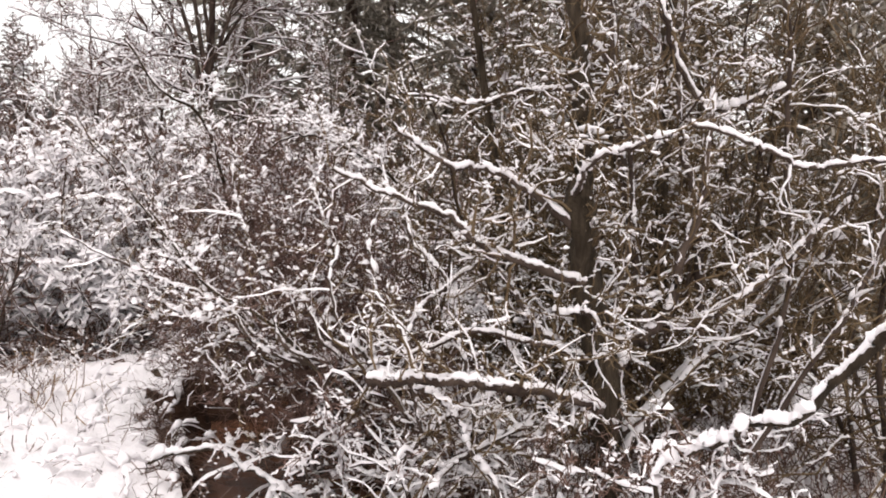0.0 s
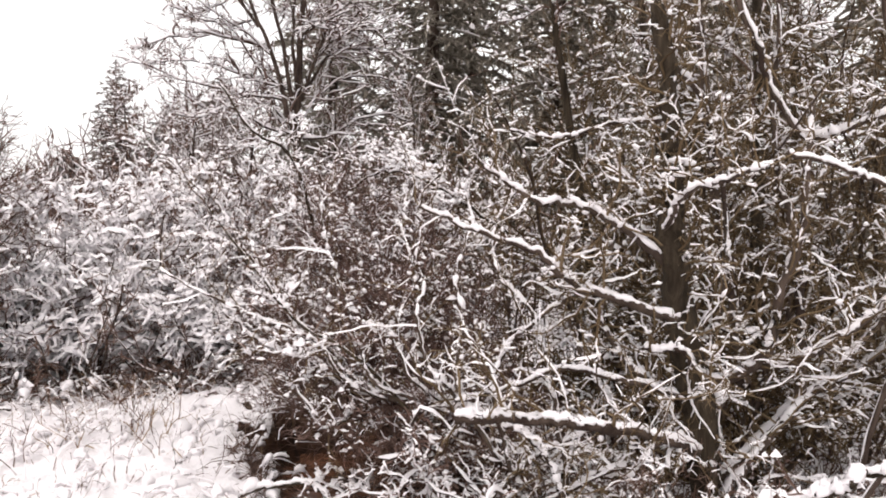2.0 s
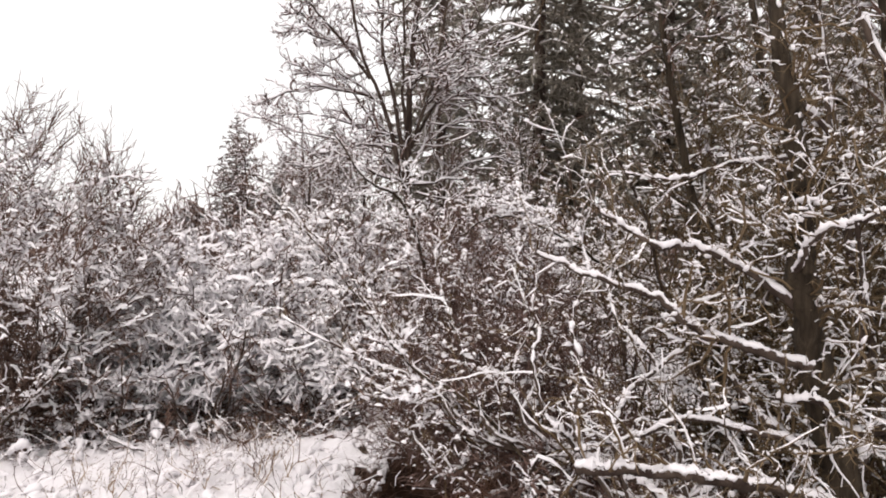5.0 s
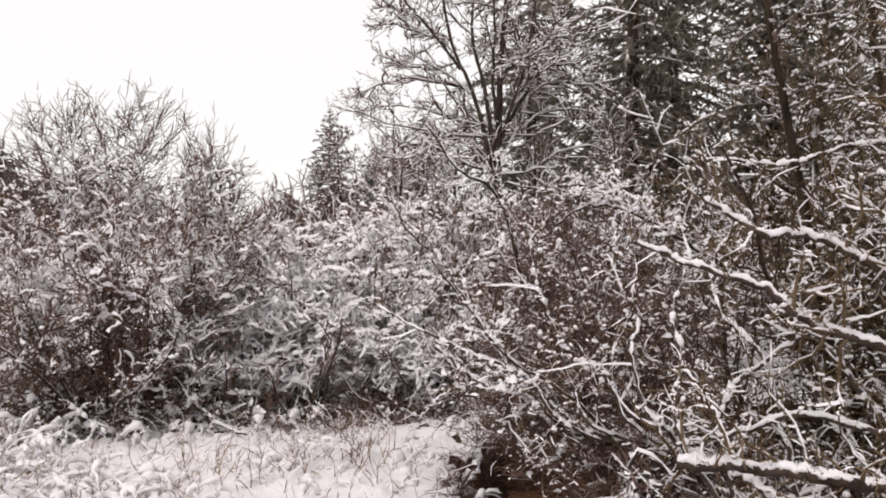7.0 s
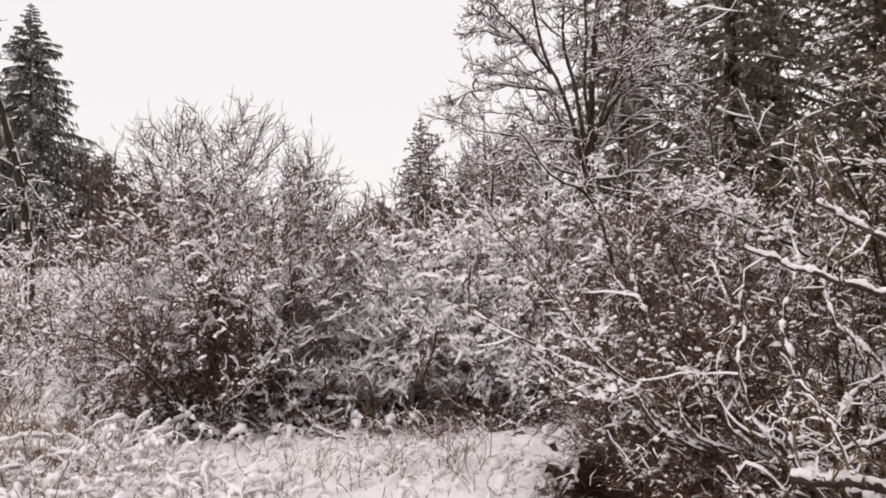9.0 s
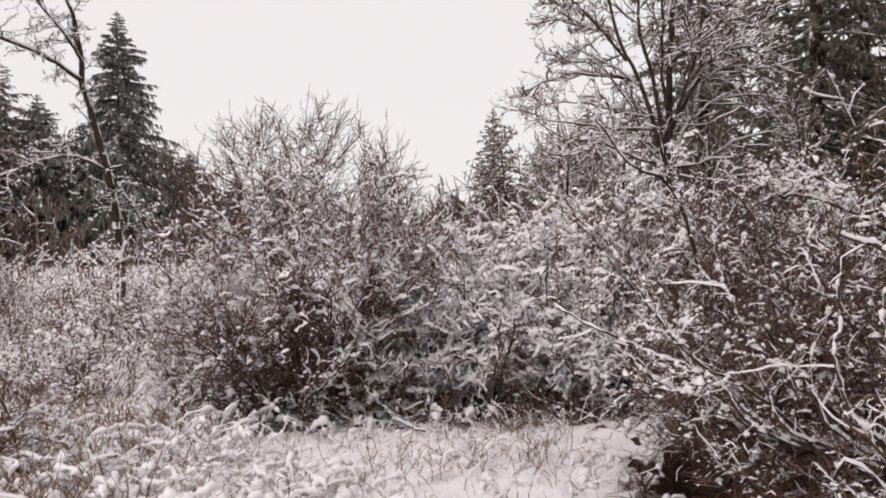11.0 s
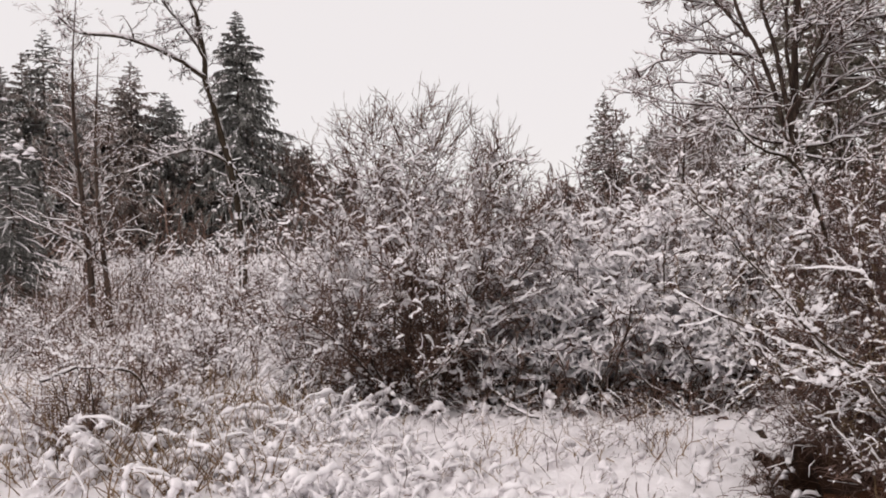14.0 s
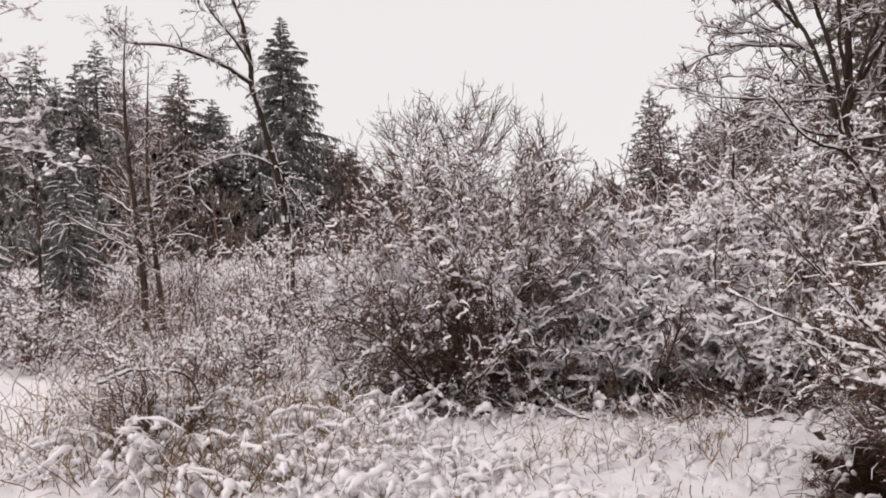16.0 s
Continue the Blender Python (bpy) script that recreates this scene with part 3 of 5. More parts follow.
# the far bare tree and the conifers round the clearing
def wide_alder():
    """The many-stemmed alder beyond the thicket, with long arching side limbs."""
    rng = np.random.default_rng(11)
    o = np.array((2.47, 13.1, gz(2.47, 13.1) - 0.1))
    root = thing("alder_tree", o, "large bare alder with arching snow-lined limbs", "tree", "bare trees")
    stems = [([(2.47, 13.10, 2.04), (2.48, 13.10, 2.69), (2.50, 13.10, 3.73), (2.52, 13.10, 4.67), (2.60, 13.10, 5.80), (2.71, 13.10, 7.31), (2.79, 13.10, 8.91)], 0.085, 0.022),
             ([(2.49, 13.10, 3.35), (2.37, 12.89, 3.98), (2.30, 12.69, 4.58), (2.24, 12.48, 5.25), (2.08, 12.27, 6.60), (1.96, 12.07, 7.73)], 0.034, 0.011),
             ([(2.45, 13.10, 2.69), (2.32, 13.05, 3.72), (2.16, 12.99, 4.55), (2.01, 12.94, 5.19), (1.98, 12.88, 5.92), (1.85, 12.83, 7.56)], 0.042, 0.012),
             ([(2.41, 13.10, 2.79), (2.12, 12.95, 3.66), (1.85, 12.80, 4.33), (1.58, 12.65, 4.80), (1.42, 12.50, 5.34), (1.25, 12.35, 6.10), (1.02, 12.20, 7.10)], 0.042, 0.012),
             ([(1.80, 13.10, 4.60), (1.44, 12.82, 4.96), (1.07, 12.54, 5.26), (0.77, 12.25, 5.52), (0.48, 11.97, 5.96)], 0.024, 0.008),
             ([(2.52, 13.10, 3.45), (2.70, 13.05, 4.00), (2.93, 13.00, 4.65), (3.05, 12.95, 5.38), (3.21, 12.90, 6.48), (3.29, 12.84, 7.57)], 0.034, 0.011),
             ([(2.55, 13.10, 3.54), (2.93, 13.32, 4.24), (3.46, 13.53, 5.02), (3.96, 13.75, 5.46), (4.63, 13.97, 5.83), (5.16, 14.19, 6.35)], 0.028, 0.009)]
    limbs = [([(2.32, 13.10, 2.98), (1.92, 13.27, 3.36), (1.41, 13.44, 3.59), (0.84, 13.60, 3.69), (0.16, 13.77, 3.92), (-0.22, 13.94, 4.02)], 0.030),
             ([(2.15, 13.10, 3.67), (1.68, 13.29, 3.80), (1.17, 13.47, 3.98), (0.65, 13.66, 4.05), (0.16, 13.84, 4.00)], 0.024),
             ([(1.94, 13.10, 4.25), (1.35, 12.91, 4.33), (0.80, 12.71, 4.33), (0.28, 12.52, 4.11), (0.05, 12.32, 3.91)], 0.022),
             ([(1.68, 13.10, 4.67), (1.24, 13.13, 4.57), (0.74, 13.17, 4.69), (0.39, 13.20, 4.90)], 0.018),
             ([(2.22, 13.10, 3.45), (1.64, 12.94, 3.47), (1.11, 12.79, 3.18), (0.60, 12.63, 3.38), (0.32, 12.47, 3.56)], 0.020),
             ([(1.56, 13.10, 5.05), (1.07, 12.79, 5.10), (0.61, 12.49, 5.14), (0.27, 12.18, 5.00)], 0.016),
             ([(1.14, 13.10, 5.41), (0.76, 12.55, 5.37), (0.41, 12.00, 5.28)], 0.014),
             ([(2.41, 13.10, 2.88), (1.91, 12.90, 2.96), (1.33, 12.70, 3.23), (0.86, 12.50, 3.01), (0.49, 12.30, 3.02)], 0.020),
             ([(2.58, 13.10, 3.87), (3.04, 13.40, 4.31), (3.60, 13.70, 4.56), (4.23, 14.00, 4.58), (4.91, 14.30, 4.78)], 0.026),
             ([(2.60, 13.10, 3.35), (2.98, 13.33, 3.72), (3.42, 13.56, 4.02), (4.02, 13.79, 4.10), (4.59, 14.02, 4.04)], 0.024),
             ([(2.56, 13.10, 2.84), (3.12, 13.31, 2.98), (3.58, 13.53, 3.29), (4.16, 13.74, 3.42), (4.67, 13.96, 3.37)], 0.024),
             ([(2.83, 13.10, 4.39), (3.33, 13.38, 4.76), (3.94, 13.66, 4.90), (4.47, 13.94, 5.23)], 0.020),
             ([(3.02, 13.10, 5.14), (3.37, 12.81, 5.34), (3.65, 12.53, 5.71), (3.84, 12.24, 6.06)], 0.018),
             ([(2.60, 13.10, 2.69), (3.12, 12.92, 2.61), (3.72, 12.75, 2.67), (4.25, 12.57, 2.52)], 0.020)]
    stems[0][0].insert(0, (2.5, 13.1, o[2]))
    runs = []
    for ctrl, r0, r1 in stems:
        line = spline(ctrl, 24)
        line = line + np.cumsum(rng.normal(0, 0.008, line.shape), axis=0)
        rad = np.linspace(r0, r1, 25)
        part("trunk" if r0 > 0.1 else "stem", tube("stem", rng, line, rad, BARK, 8, 0.08, o), root)
        runs.append((line[None], rad[None]))
    arms = []
    for ctrl, r0 in limbs:
        line = spline(ctrl, 12)[None]
        line = line + rng.normal(0, 0.012, line.shape)
        arms.append((line, np.linspace(r0, 0.007, 13)[None]))
    runs = [(np.concatenate([a[0][:, ::2] for a in runs]), np.concatenate([a[1][:, ::2] for a in runs])), (np.concatenate([a[0] for a in arms]), np.concatenate([a[1] for a in arms]))]
    each("limb", rng, runs[1], [BARK, SNOW], 0.032, 0.1, o, root)
    more = grow(rng, *spawn(rng, *runs[0], 11, (0.25, 1.0), (35, 70), (0.14, 0.36), 0.4, (0, 0, 0)), 9, 0.15, 0.03, 0.35)
    each("limb", rng, more, [BARK, SNOW], 0.034, 0.15, o, root)
    side = grow(rng, *spawn(rng, *runs[1], 30, (0.08, 1.0), (30, 65), (0.16, 0.4), 0.5, (0, 0, 0.2), 0.006), 7, 0.28, -0.01, 0.5)
    side2 = grow(rng, *spawn(rng, *more, 11, (0.1, 1.0), (30, 65), (0.22, 0.5), 0.6, (0, 0, 0.2), 0.006), 6, 0.28, -0.01, 0.5)
    tips = [grow(rng, *spawn(rng, *q, 4, (0.1, 1.0), (25, 65), (0.25, 0.5), 0.7, (0, 0, 0.1), 0.004), 3, 0.4, -0.03, 0.6) for q in (side, side2)]
    stuff(part("crown", twigs("crown", rng, [side, side2] + tips, [TWIG_GREY, SNOW], 0.026, 0.2, o, bald=0.35), root, "fine arching twigs lined with snow"))
    return root


wide_alder()
bare_tree(12, 0.9, 16.5, 4.2, 24, "bare bushy tree dusted with snow", trunk_r=0.07, fork=(0.15, 0.95), angle=(30, 65), reach=(0.25, 0.42), sub=(8, 4), k=(6, 4, 2), snow=0.016, rmin=0.008, rlimb=0.4)
for s, x, y, h in [(14, 0.9, 14.2, 3.5), (15, 2.0, 15.2, 4.1), (16, 3.3, 14.2, 3.6), (17, 4.3, 12.6, 3.6)]:
    bare_tree(s, x, y, h, 28, "bare bushy tree dusted with snow", trunk_r=0.05, fork=(0.08, 0.95), angle=(30, 70), reach=(0.25, 0.45), sub=(8, 4), k=(6, 4, 2), snow=0.014, bark=TWIG, bare=0.5, rmin=0.006, rlimb=0.4)
for s, x, y, h, r in [(80, 4.3, 18.8, 19, 2.6), (46, 5.9, 16.2, 21, 3.2), (23, 8.4, 20.0, 20, 3.4), (69, 7.0, 12.6, 18, 2.3), (25, 9.8, 15.4, 21, 3.4), (26, 9.6, 11.4, 20, 3.2), (29, 7.4, 9.4, 17, 2.4),
                      (27, 11.2, 8.6, 20, 3.4), (43, 8.6, 6.6, 17, 2.6), (44, 8.4, 4.2, 17, 2.6)]:
    spruce(s, x, y, h, r, "tall dark spruce with clumps of snow", 0.015, 0.03, 50, 9, 44 if s in (80, 46, 69, 23) else 17, 0.095, NEEDLE_BROWN, 0.8 if s in (80, 46, 69, 29) else 0.95, (0.05, 0.13), 1.7, 4 if s in (80, 46, 69, 29, 26) else 2, False)
for s, x, y, h, r, m in [(22, 0.9, 30.5, 4.4, 3.0, NEEDLE_FROST_HAZE), (20, 2.6, 29.0, 5.4, 3.2, NEEDLE_RED), (19, -2.6, 31.5, 2.6, 2.6, NEEDLE_FROST_HAZE)]:
    spruce(s, x, y, h, r, "grey-brown frosted conifer beyond the clearing, paled for haze", 0.05, rows=30, side=20, bare=0.4, per=7, needle=0.1, mat=m)
spruce(21, -0.85, 29.6, 5.7, 2.5, "reddish twiggy conifer dusted with snow", 0.05, rows=26, side=9, bare=0.3, per=7, needle=0.09, mat=NEEDLE_RED, share=(0.15, 0.35), white=3, fall=False)
bare_tree(18, -0.5, 28.9, 4.6, 36, "bare bushy tree dusted with snow", trunk_r=0.07, fork=(0.08, 0.95), angle=(30, 65), reach=(0.22, 0.42), sub=(9, 4), k=(6, 4, 2), snow=0.03, bark=TWIG, rmin=0.016, rlimb=0.4)
for s, x, y, h, r in [(31, -13.9, 26.5, 9.0, 3.3), (32, -21.0, 21.9, 7.7, 2.6), (33, -22.9, 22.5, 7.2, 2.4), (34, -20.6, 22.6, 6.7, 2.0), (35, -19.4, 23.2, 8.0, 2.6), (36, -18.9, 24.0, 6.3, 2.2),
                      (37, -17.3, 25.0, 7.1, 2.3), (38, -24.5, 22, 7.4, 2.5), (41, -16.4, 25.7, 6.0, 2.2), (42, -20.1, 23.0, 7.2, 2.3), (45, -12.2, 28.5, 4.2, 2.2), (47, -15.4, 26.8, 5.2, 2.4), (48, -18.1, 25.6, 6.6, 2.2), (49, -22.2, 24.0, 6.6, 2.4),
                      (50, -17.8, 27.6, 5.4, 2.4), (56, -11.0, 30.0, 3.4, 2.2), (57, -16.0, 28.8, 5.2, 2.4), (58, -21.5, 25.5, 5.8, 2.4), (59, -19.6, 27.2, 5.6, 2.4), (60, -24.0, 24.6, 6.4, 2.6), (64, -18.6, 24.9, 6.0, 2.6), (65, -17.0, 26.4, 5.9, 2.8), (66, -15.0, 28.4, 5.6, 2.8), (70, -20.4, 24.4, 6.4, 2.6), (77, -22.0, 22.6, 6.2, 2.4), (78, -13.6, 29.5, 4.6, 2.8), (79, -9.4, 31.0, 2.9, 2.2)]:
    spruce(s, x, y, h, r * (1.06 if s == 31 else 1.5), "dark spruce in a row behind the clearing", 0.02, 0.02, 50 if s == 31 else 25, 7, 30 if s == 31 else 14, 0.11, NEEDLE_FROST_HAZE if s in (34, 36, 60) else NEEDLE if s in (31, 32, 35, 38, 41) else NEEDLE_RED, 0.85, white=4 if s == 31 else 2)
spruce(39, -10.75, 11.9, 3.6, 1.2, "small spruce with snow-laden boughs", 0.025, 0.04, 26, 7, 26, 0.045, None, 0.5, (0.12, 0.3), 1.2, 4)
spruce(40, -12.2, 11.2, 3.1, 1.1, "small spruce with snow-laden boughs", 0.025, 0.04, 24, 7, 26, 0.045, None, 0.5, (0.12, 0.3), 1.2, 4)

for s, x, y, h, r in [(51, -8.36, 10.7, 5.3, 0.062), (52, -8.1, 10.8, 4.5, 0.052), (55, -10.6, 11.0, 4.0, 0.035)]:
    bare_tree(s, x, y, h, 24, "slim young alder with thin snowy twigs", trunk_r=r, fork=(0.22, 0.97), angle=(45, 85), reach=(0.14, 0.3), sub=(8, 3), bark=TWIG, bare=0.55, snow=0.011, lift=0.01, sag=0.03, k=(6, 4, 2), rmin=0.003, rlimb=0.35)

# far undergrowth that closes the clearing
thicket(151, [(-30, 19), (-11, 23), (-11, 30), (-30, 27)], 240, 3.2, "far_undergrowth", "brown bare undergrowth beneath far spruces", (6,), (4, 2), 0.02, TWIG, 0.03, 0.75, 0.0, 0.2, rmin=0.018)
thicket(161, [(-27, 20.5), (-13, 28), (-12, 31), (-28, 25)], 300, 5.2, "tall_undergrowth", "tall reddish bare saplings among far spruces", (7,), (6, 3), 0.02, TWIG, 0.035, 0.8, 0.02, 0.13, rmin=0.02, slant=0.22)
thicket(162, [(-12, 28), (5, 27), (6, 32), (-13, 33)], 340, 3.2, "far_undergrowth", "hazy brown wood edge beyond the clearing", (8,), (4, 2), 0.03, TWIG_GREY, 0.03, 0.5, 0.02, 0.16, rmin=0.022, slant=0.35)
bare_tree(13, -13.3, 17.0, 5.4, 34, "slender bare birch with pale fine twigs", trunk_r=0.06, fork=(0.25, 0.97), angle=(25, 55), reach=(0.18, 0.3), sub=(8, 4), k=(6, 4, 2), bark=TWIG, snow=0.012, bare=0.5, rmin=0.008, rlimb=0.4)
thicket(158, [(-24, 13), (-9, 15), (-9, 22), (-26, 20)], 170, 1.7, "far_undergrowth", "brown bare undergrowth beneath far spruces", (6,), (4, 2), 0.02, TWIG, 0.016, 0.6, 0.0, 0.2, rmin=0.01)
thicket(152, [(-10, 17), (4, 16), (6, 26), (-10, 27)], 220, 2.3, "far_undergrowth", "brown bare thicket at the end of the clearing", (6,), (4, 2), 0.02, TWIG, 0.016, 0.7, 0.03, 0.16, rmin=0.011)
thicket(153, [(2.5, 9.8), (14, 7), (16, 16), (4, 17)], 160, 3.2, "far_undergrowth", "dark tangled undergrowth below spruces", (6,), (5, 2), 0.02, TWIG, 0.016, 0.55, 0.0, 0.2, rmin=0.008, bead=3000, size=(0.02, 0.05))
thicket(159, [(-8.5, 7.6), (-4.2, 7.2), (-4.0, 9.4), (-9.5, 9.4)], 420, 0.7, "low_thicket", "low frosted twigs of the overgrown clearing", (5,), (4, 3), 0.010, TWIG, 0.007, 0.6, -0.05, 0.3, rmin=0.004, bead=2300, size=(0.01, 0.035))
thicket(164, [(-12, 7.5), (-7.2, 8.3), (-7, 12), (-13.5, 12)], 360, 1.1, "low_thicket", "brown bare scrub at the edge of the clearing", (6,), (4, 2), 0.008, TWIG, 0.007, 0.75, -0.02, 0.26, rmin=0.004)
thicket(154, [(-13, 9), (-4, 9.3), (-3.5, 16), (-13, 17)], 640, 1.15, "low_thicket", "low frosted twigs of the overgrown clearing", (6,), (4, 2), 0.006, TWIG, 0.008, 0.9, -0.03, 0.3, rmin=0.006, bead=2300, size=(0.012, 0.032))

# the round bush in the clearing
shrub(161, -2.08, 7.35, 1.7, 0.8, 15, (), (10,), 0.024, TWIG, thick=0.019, label="broad round bush with bare twig tips and snow", fade=(2.0, 2.9), bead=6500, size=(0.009, 0.025), up=0.03, inner=50, inside=False,
      wander=0.14, dome=(1.5, 1.1, 3.0, 640, 0.15), crook=0.12, tip=5, fine=True, rmin=0.005, reach=(0.07, 0.2), brush=300, rise=(-0.5, 1.7), bald=0.35, fuzz=8)
shrub(62, -2.95, 7.3, 1.28, 0.6, 9, (), (6,), 0.014, TWIG, thick=0.01, label="brown shrub with snowy outer twigs", bead=1500, inner=8, size=(0.010, 0.04), dome=(0.75, 0.6, 1.6, 150, 0.12))
# the white frosted thicket behind the snow patch
for s, x, y, h, rx in [(71, -0.7, 8.1, 1.9, 0.9), (72, 0.4, 8.0, 2.1, 0.95), (73, 1.5, 8.2, 2.35, 0.95), (74, 2.7, 8.5, 2.5, 1.0), (75, 0.4, 9.4, 2.35, 1.3), (76, 3.9, 9.0, 2.6, 1.1),
                       (171, -1.15, 7.35, 1.55, 0.55), (172, -0.4, 7.45, 1.4, 0.55), (173, 0.4, 7.45, 1.35, 0.55)]:
    shrub(s, x, y, h * 0.8, 0.7, 10, (), (6,), 0.022 if s in (73, 74, 76) else 0.026, TWIG, bead=900 if s in (73, 74, 76) else 2900, bare=0.05, rmin=0.006, size=(0.009, 0.023), inner=12, fuzz=5, inside=False, fine=True, tip=6, bald=0.6 if s in (73, 74, 76) else 0.3 if s in (72, 75) else 0.05,
          dome=(rx * 1.1, 0.8 if s < 100 else 0.35, h, 240 if s < 100 else 150, 0.4), low=0.15, wander=0.26, reach=(0.08, 0.24))
for s, x, y, h, rx in [(81, -3.6, 8.8, 1.45, 1.0), (82, -4.7, 9.8, 1.7, 1.1), (83, -6.2, 11.0, 1.7, 1.4), (84, -8.9, 12.2, 1.5, 1.3), (85, -10, 9.3, 1.2, 1.2), (86, -3.2, 10.8, 1.8, 1.3), (87, -4.9, 7.9, 0.9, 0.8), (88, -7.9, 8.2, 0.9, 0.9)]:
    shrub(s, x, y, h * 0.8, 0.7, 9, (5, 2), (5, 2, 1), 0.014, TWIG_GREY, bead=900, bare=0.5, bald=0.55, rmin=0.004, size=(0.012, 0.036), inner=6, dome=(rx, 0.9, h, 110, 0.12), low=0.15)
thicket(155, [(-3.4, 6.7), (2.2, 7.2), (2.4, 9.2), (-3.2, 9.0)], 420, 0.55, "undergrowth", "dark dead undergrowth below the shrubs", (5,), (5, 2), 0.008, TWIG, 0.006, 0.85, -0.08, 0.3, bald=0.9, rmin=0.005, bead=900, size=(0.01, 0.03))
# the brown shrub leaning over the ditch
for s, x, y, h, rx, ln in [(91, 2.4, 4.85, 2.0, 0.85, (-1.15, 0.0)), (92, 2.7, 5.35, 2.1, 0.9, (-1.2, 0.15)), (93, 2.45, 4.2, 1.6, 0.65, (-1.35, 0.0))]:
    shrub(s, x, y, h * 0.75, 0.5, 10, (8, 3), (7, 2, 1), 0.011, TWIG_GREY, lean=ln, thick=0.011, label="reddish brown willow leaning over the ditch", bead=520, bare=0.5, bald=0.88, inner=28, fuzz=13, size=(0.006, 0.027), angle=(20, 65),
          wander=0.22, low=0.2, dome=(rx * 1.05, 0.6, h, 260, 0.38), tip=6)
shrub(94, 2.35, 3.9, 0.8, 0.5, 9, (8, 3), (6, 2, 1), 0.007, TWIG, lean=(-1.1, 0.0), thick=0.01, label="low willow shoots hanging over the ditch", bead=300, inside=False, bare=0.8, size=(0.006, 0.022), wander=0.26, low=0.15,
      dome=(0.75, 0.6, 0.85, 170, -0.25))
# thicket behind the big tree
for s, x, y, h, rx in [(101, 3.5, 4.7, 3.6, 1.1), (102, 4.7, 4.0, 4.2, 1.2), (103, 3.4, 6.2, 3.6, 1.1), (104, 5.3, 5.8, 4.6, 1.4), (105, 4.3, 2.5, 3.9, 1.2), (106, 3.3, 3.7, 2.9, 0.8)]:
    shrub(s, x, y, h * 0.8, 0.9, 11, (), (8,), 0.009, TWIG_OLIVE, thick=0.02, label="tangled bare shrub with beads of snow", bead=900 if s in (102, 105) else 1700, size=(0.008, 0.027), bare=0.5, bald=0.78, inner=20, fuzz=10, wander=0.22, dome=(rx, 1.0, h * 1.15, 180, 0.3), tip=5, rmin=0.003, inside=False)
thicket(156, [(2.0, 1.6), (5.0, 1.0), (7.0, 6.5), (2.2, 6.4)], 380, 0.75, "undergrowth", "tangled twigs and brash by the ditch", (5,), (5, 2), 0.008, TWIG, 0.006, 0.8, -0.08, 0.3, bead=3000, size=(0.01, 0.032))


# ---- the big willow by the ditch ----
def woody(root, o, rng, name, ctrl, r0, r1, deep, mat):
    line = spline(ctrl, 6 * (len(ctrl) - 1))
    line = line + rng.normal(0, 0.004, line.shape) + np.cumsum(rng.normal(0, 0.0035, line.shape), axis=0)
    rad = np.linspace(r0, r1, len(line))
    limb = part(name, tube(name, rng, line, rad, mat, 9, 0.12, o), root)
    if deep:
        part("snow_cover", drift("snow_cover", rng, line, rad, deep * 0.8, o, 0.34, spread=0.32 if deep < 0.052 else 0.6, steep=1.12), limb, "thick lumpy ridge of snow")
    return line, rad


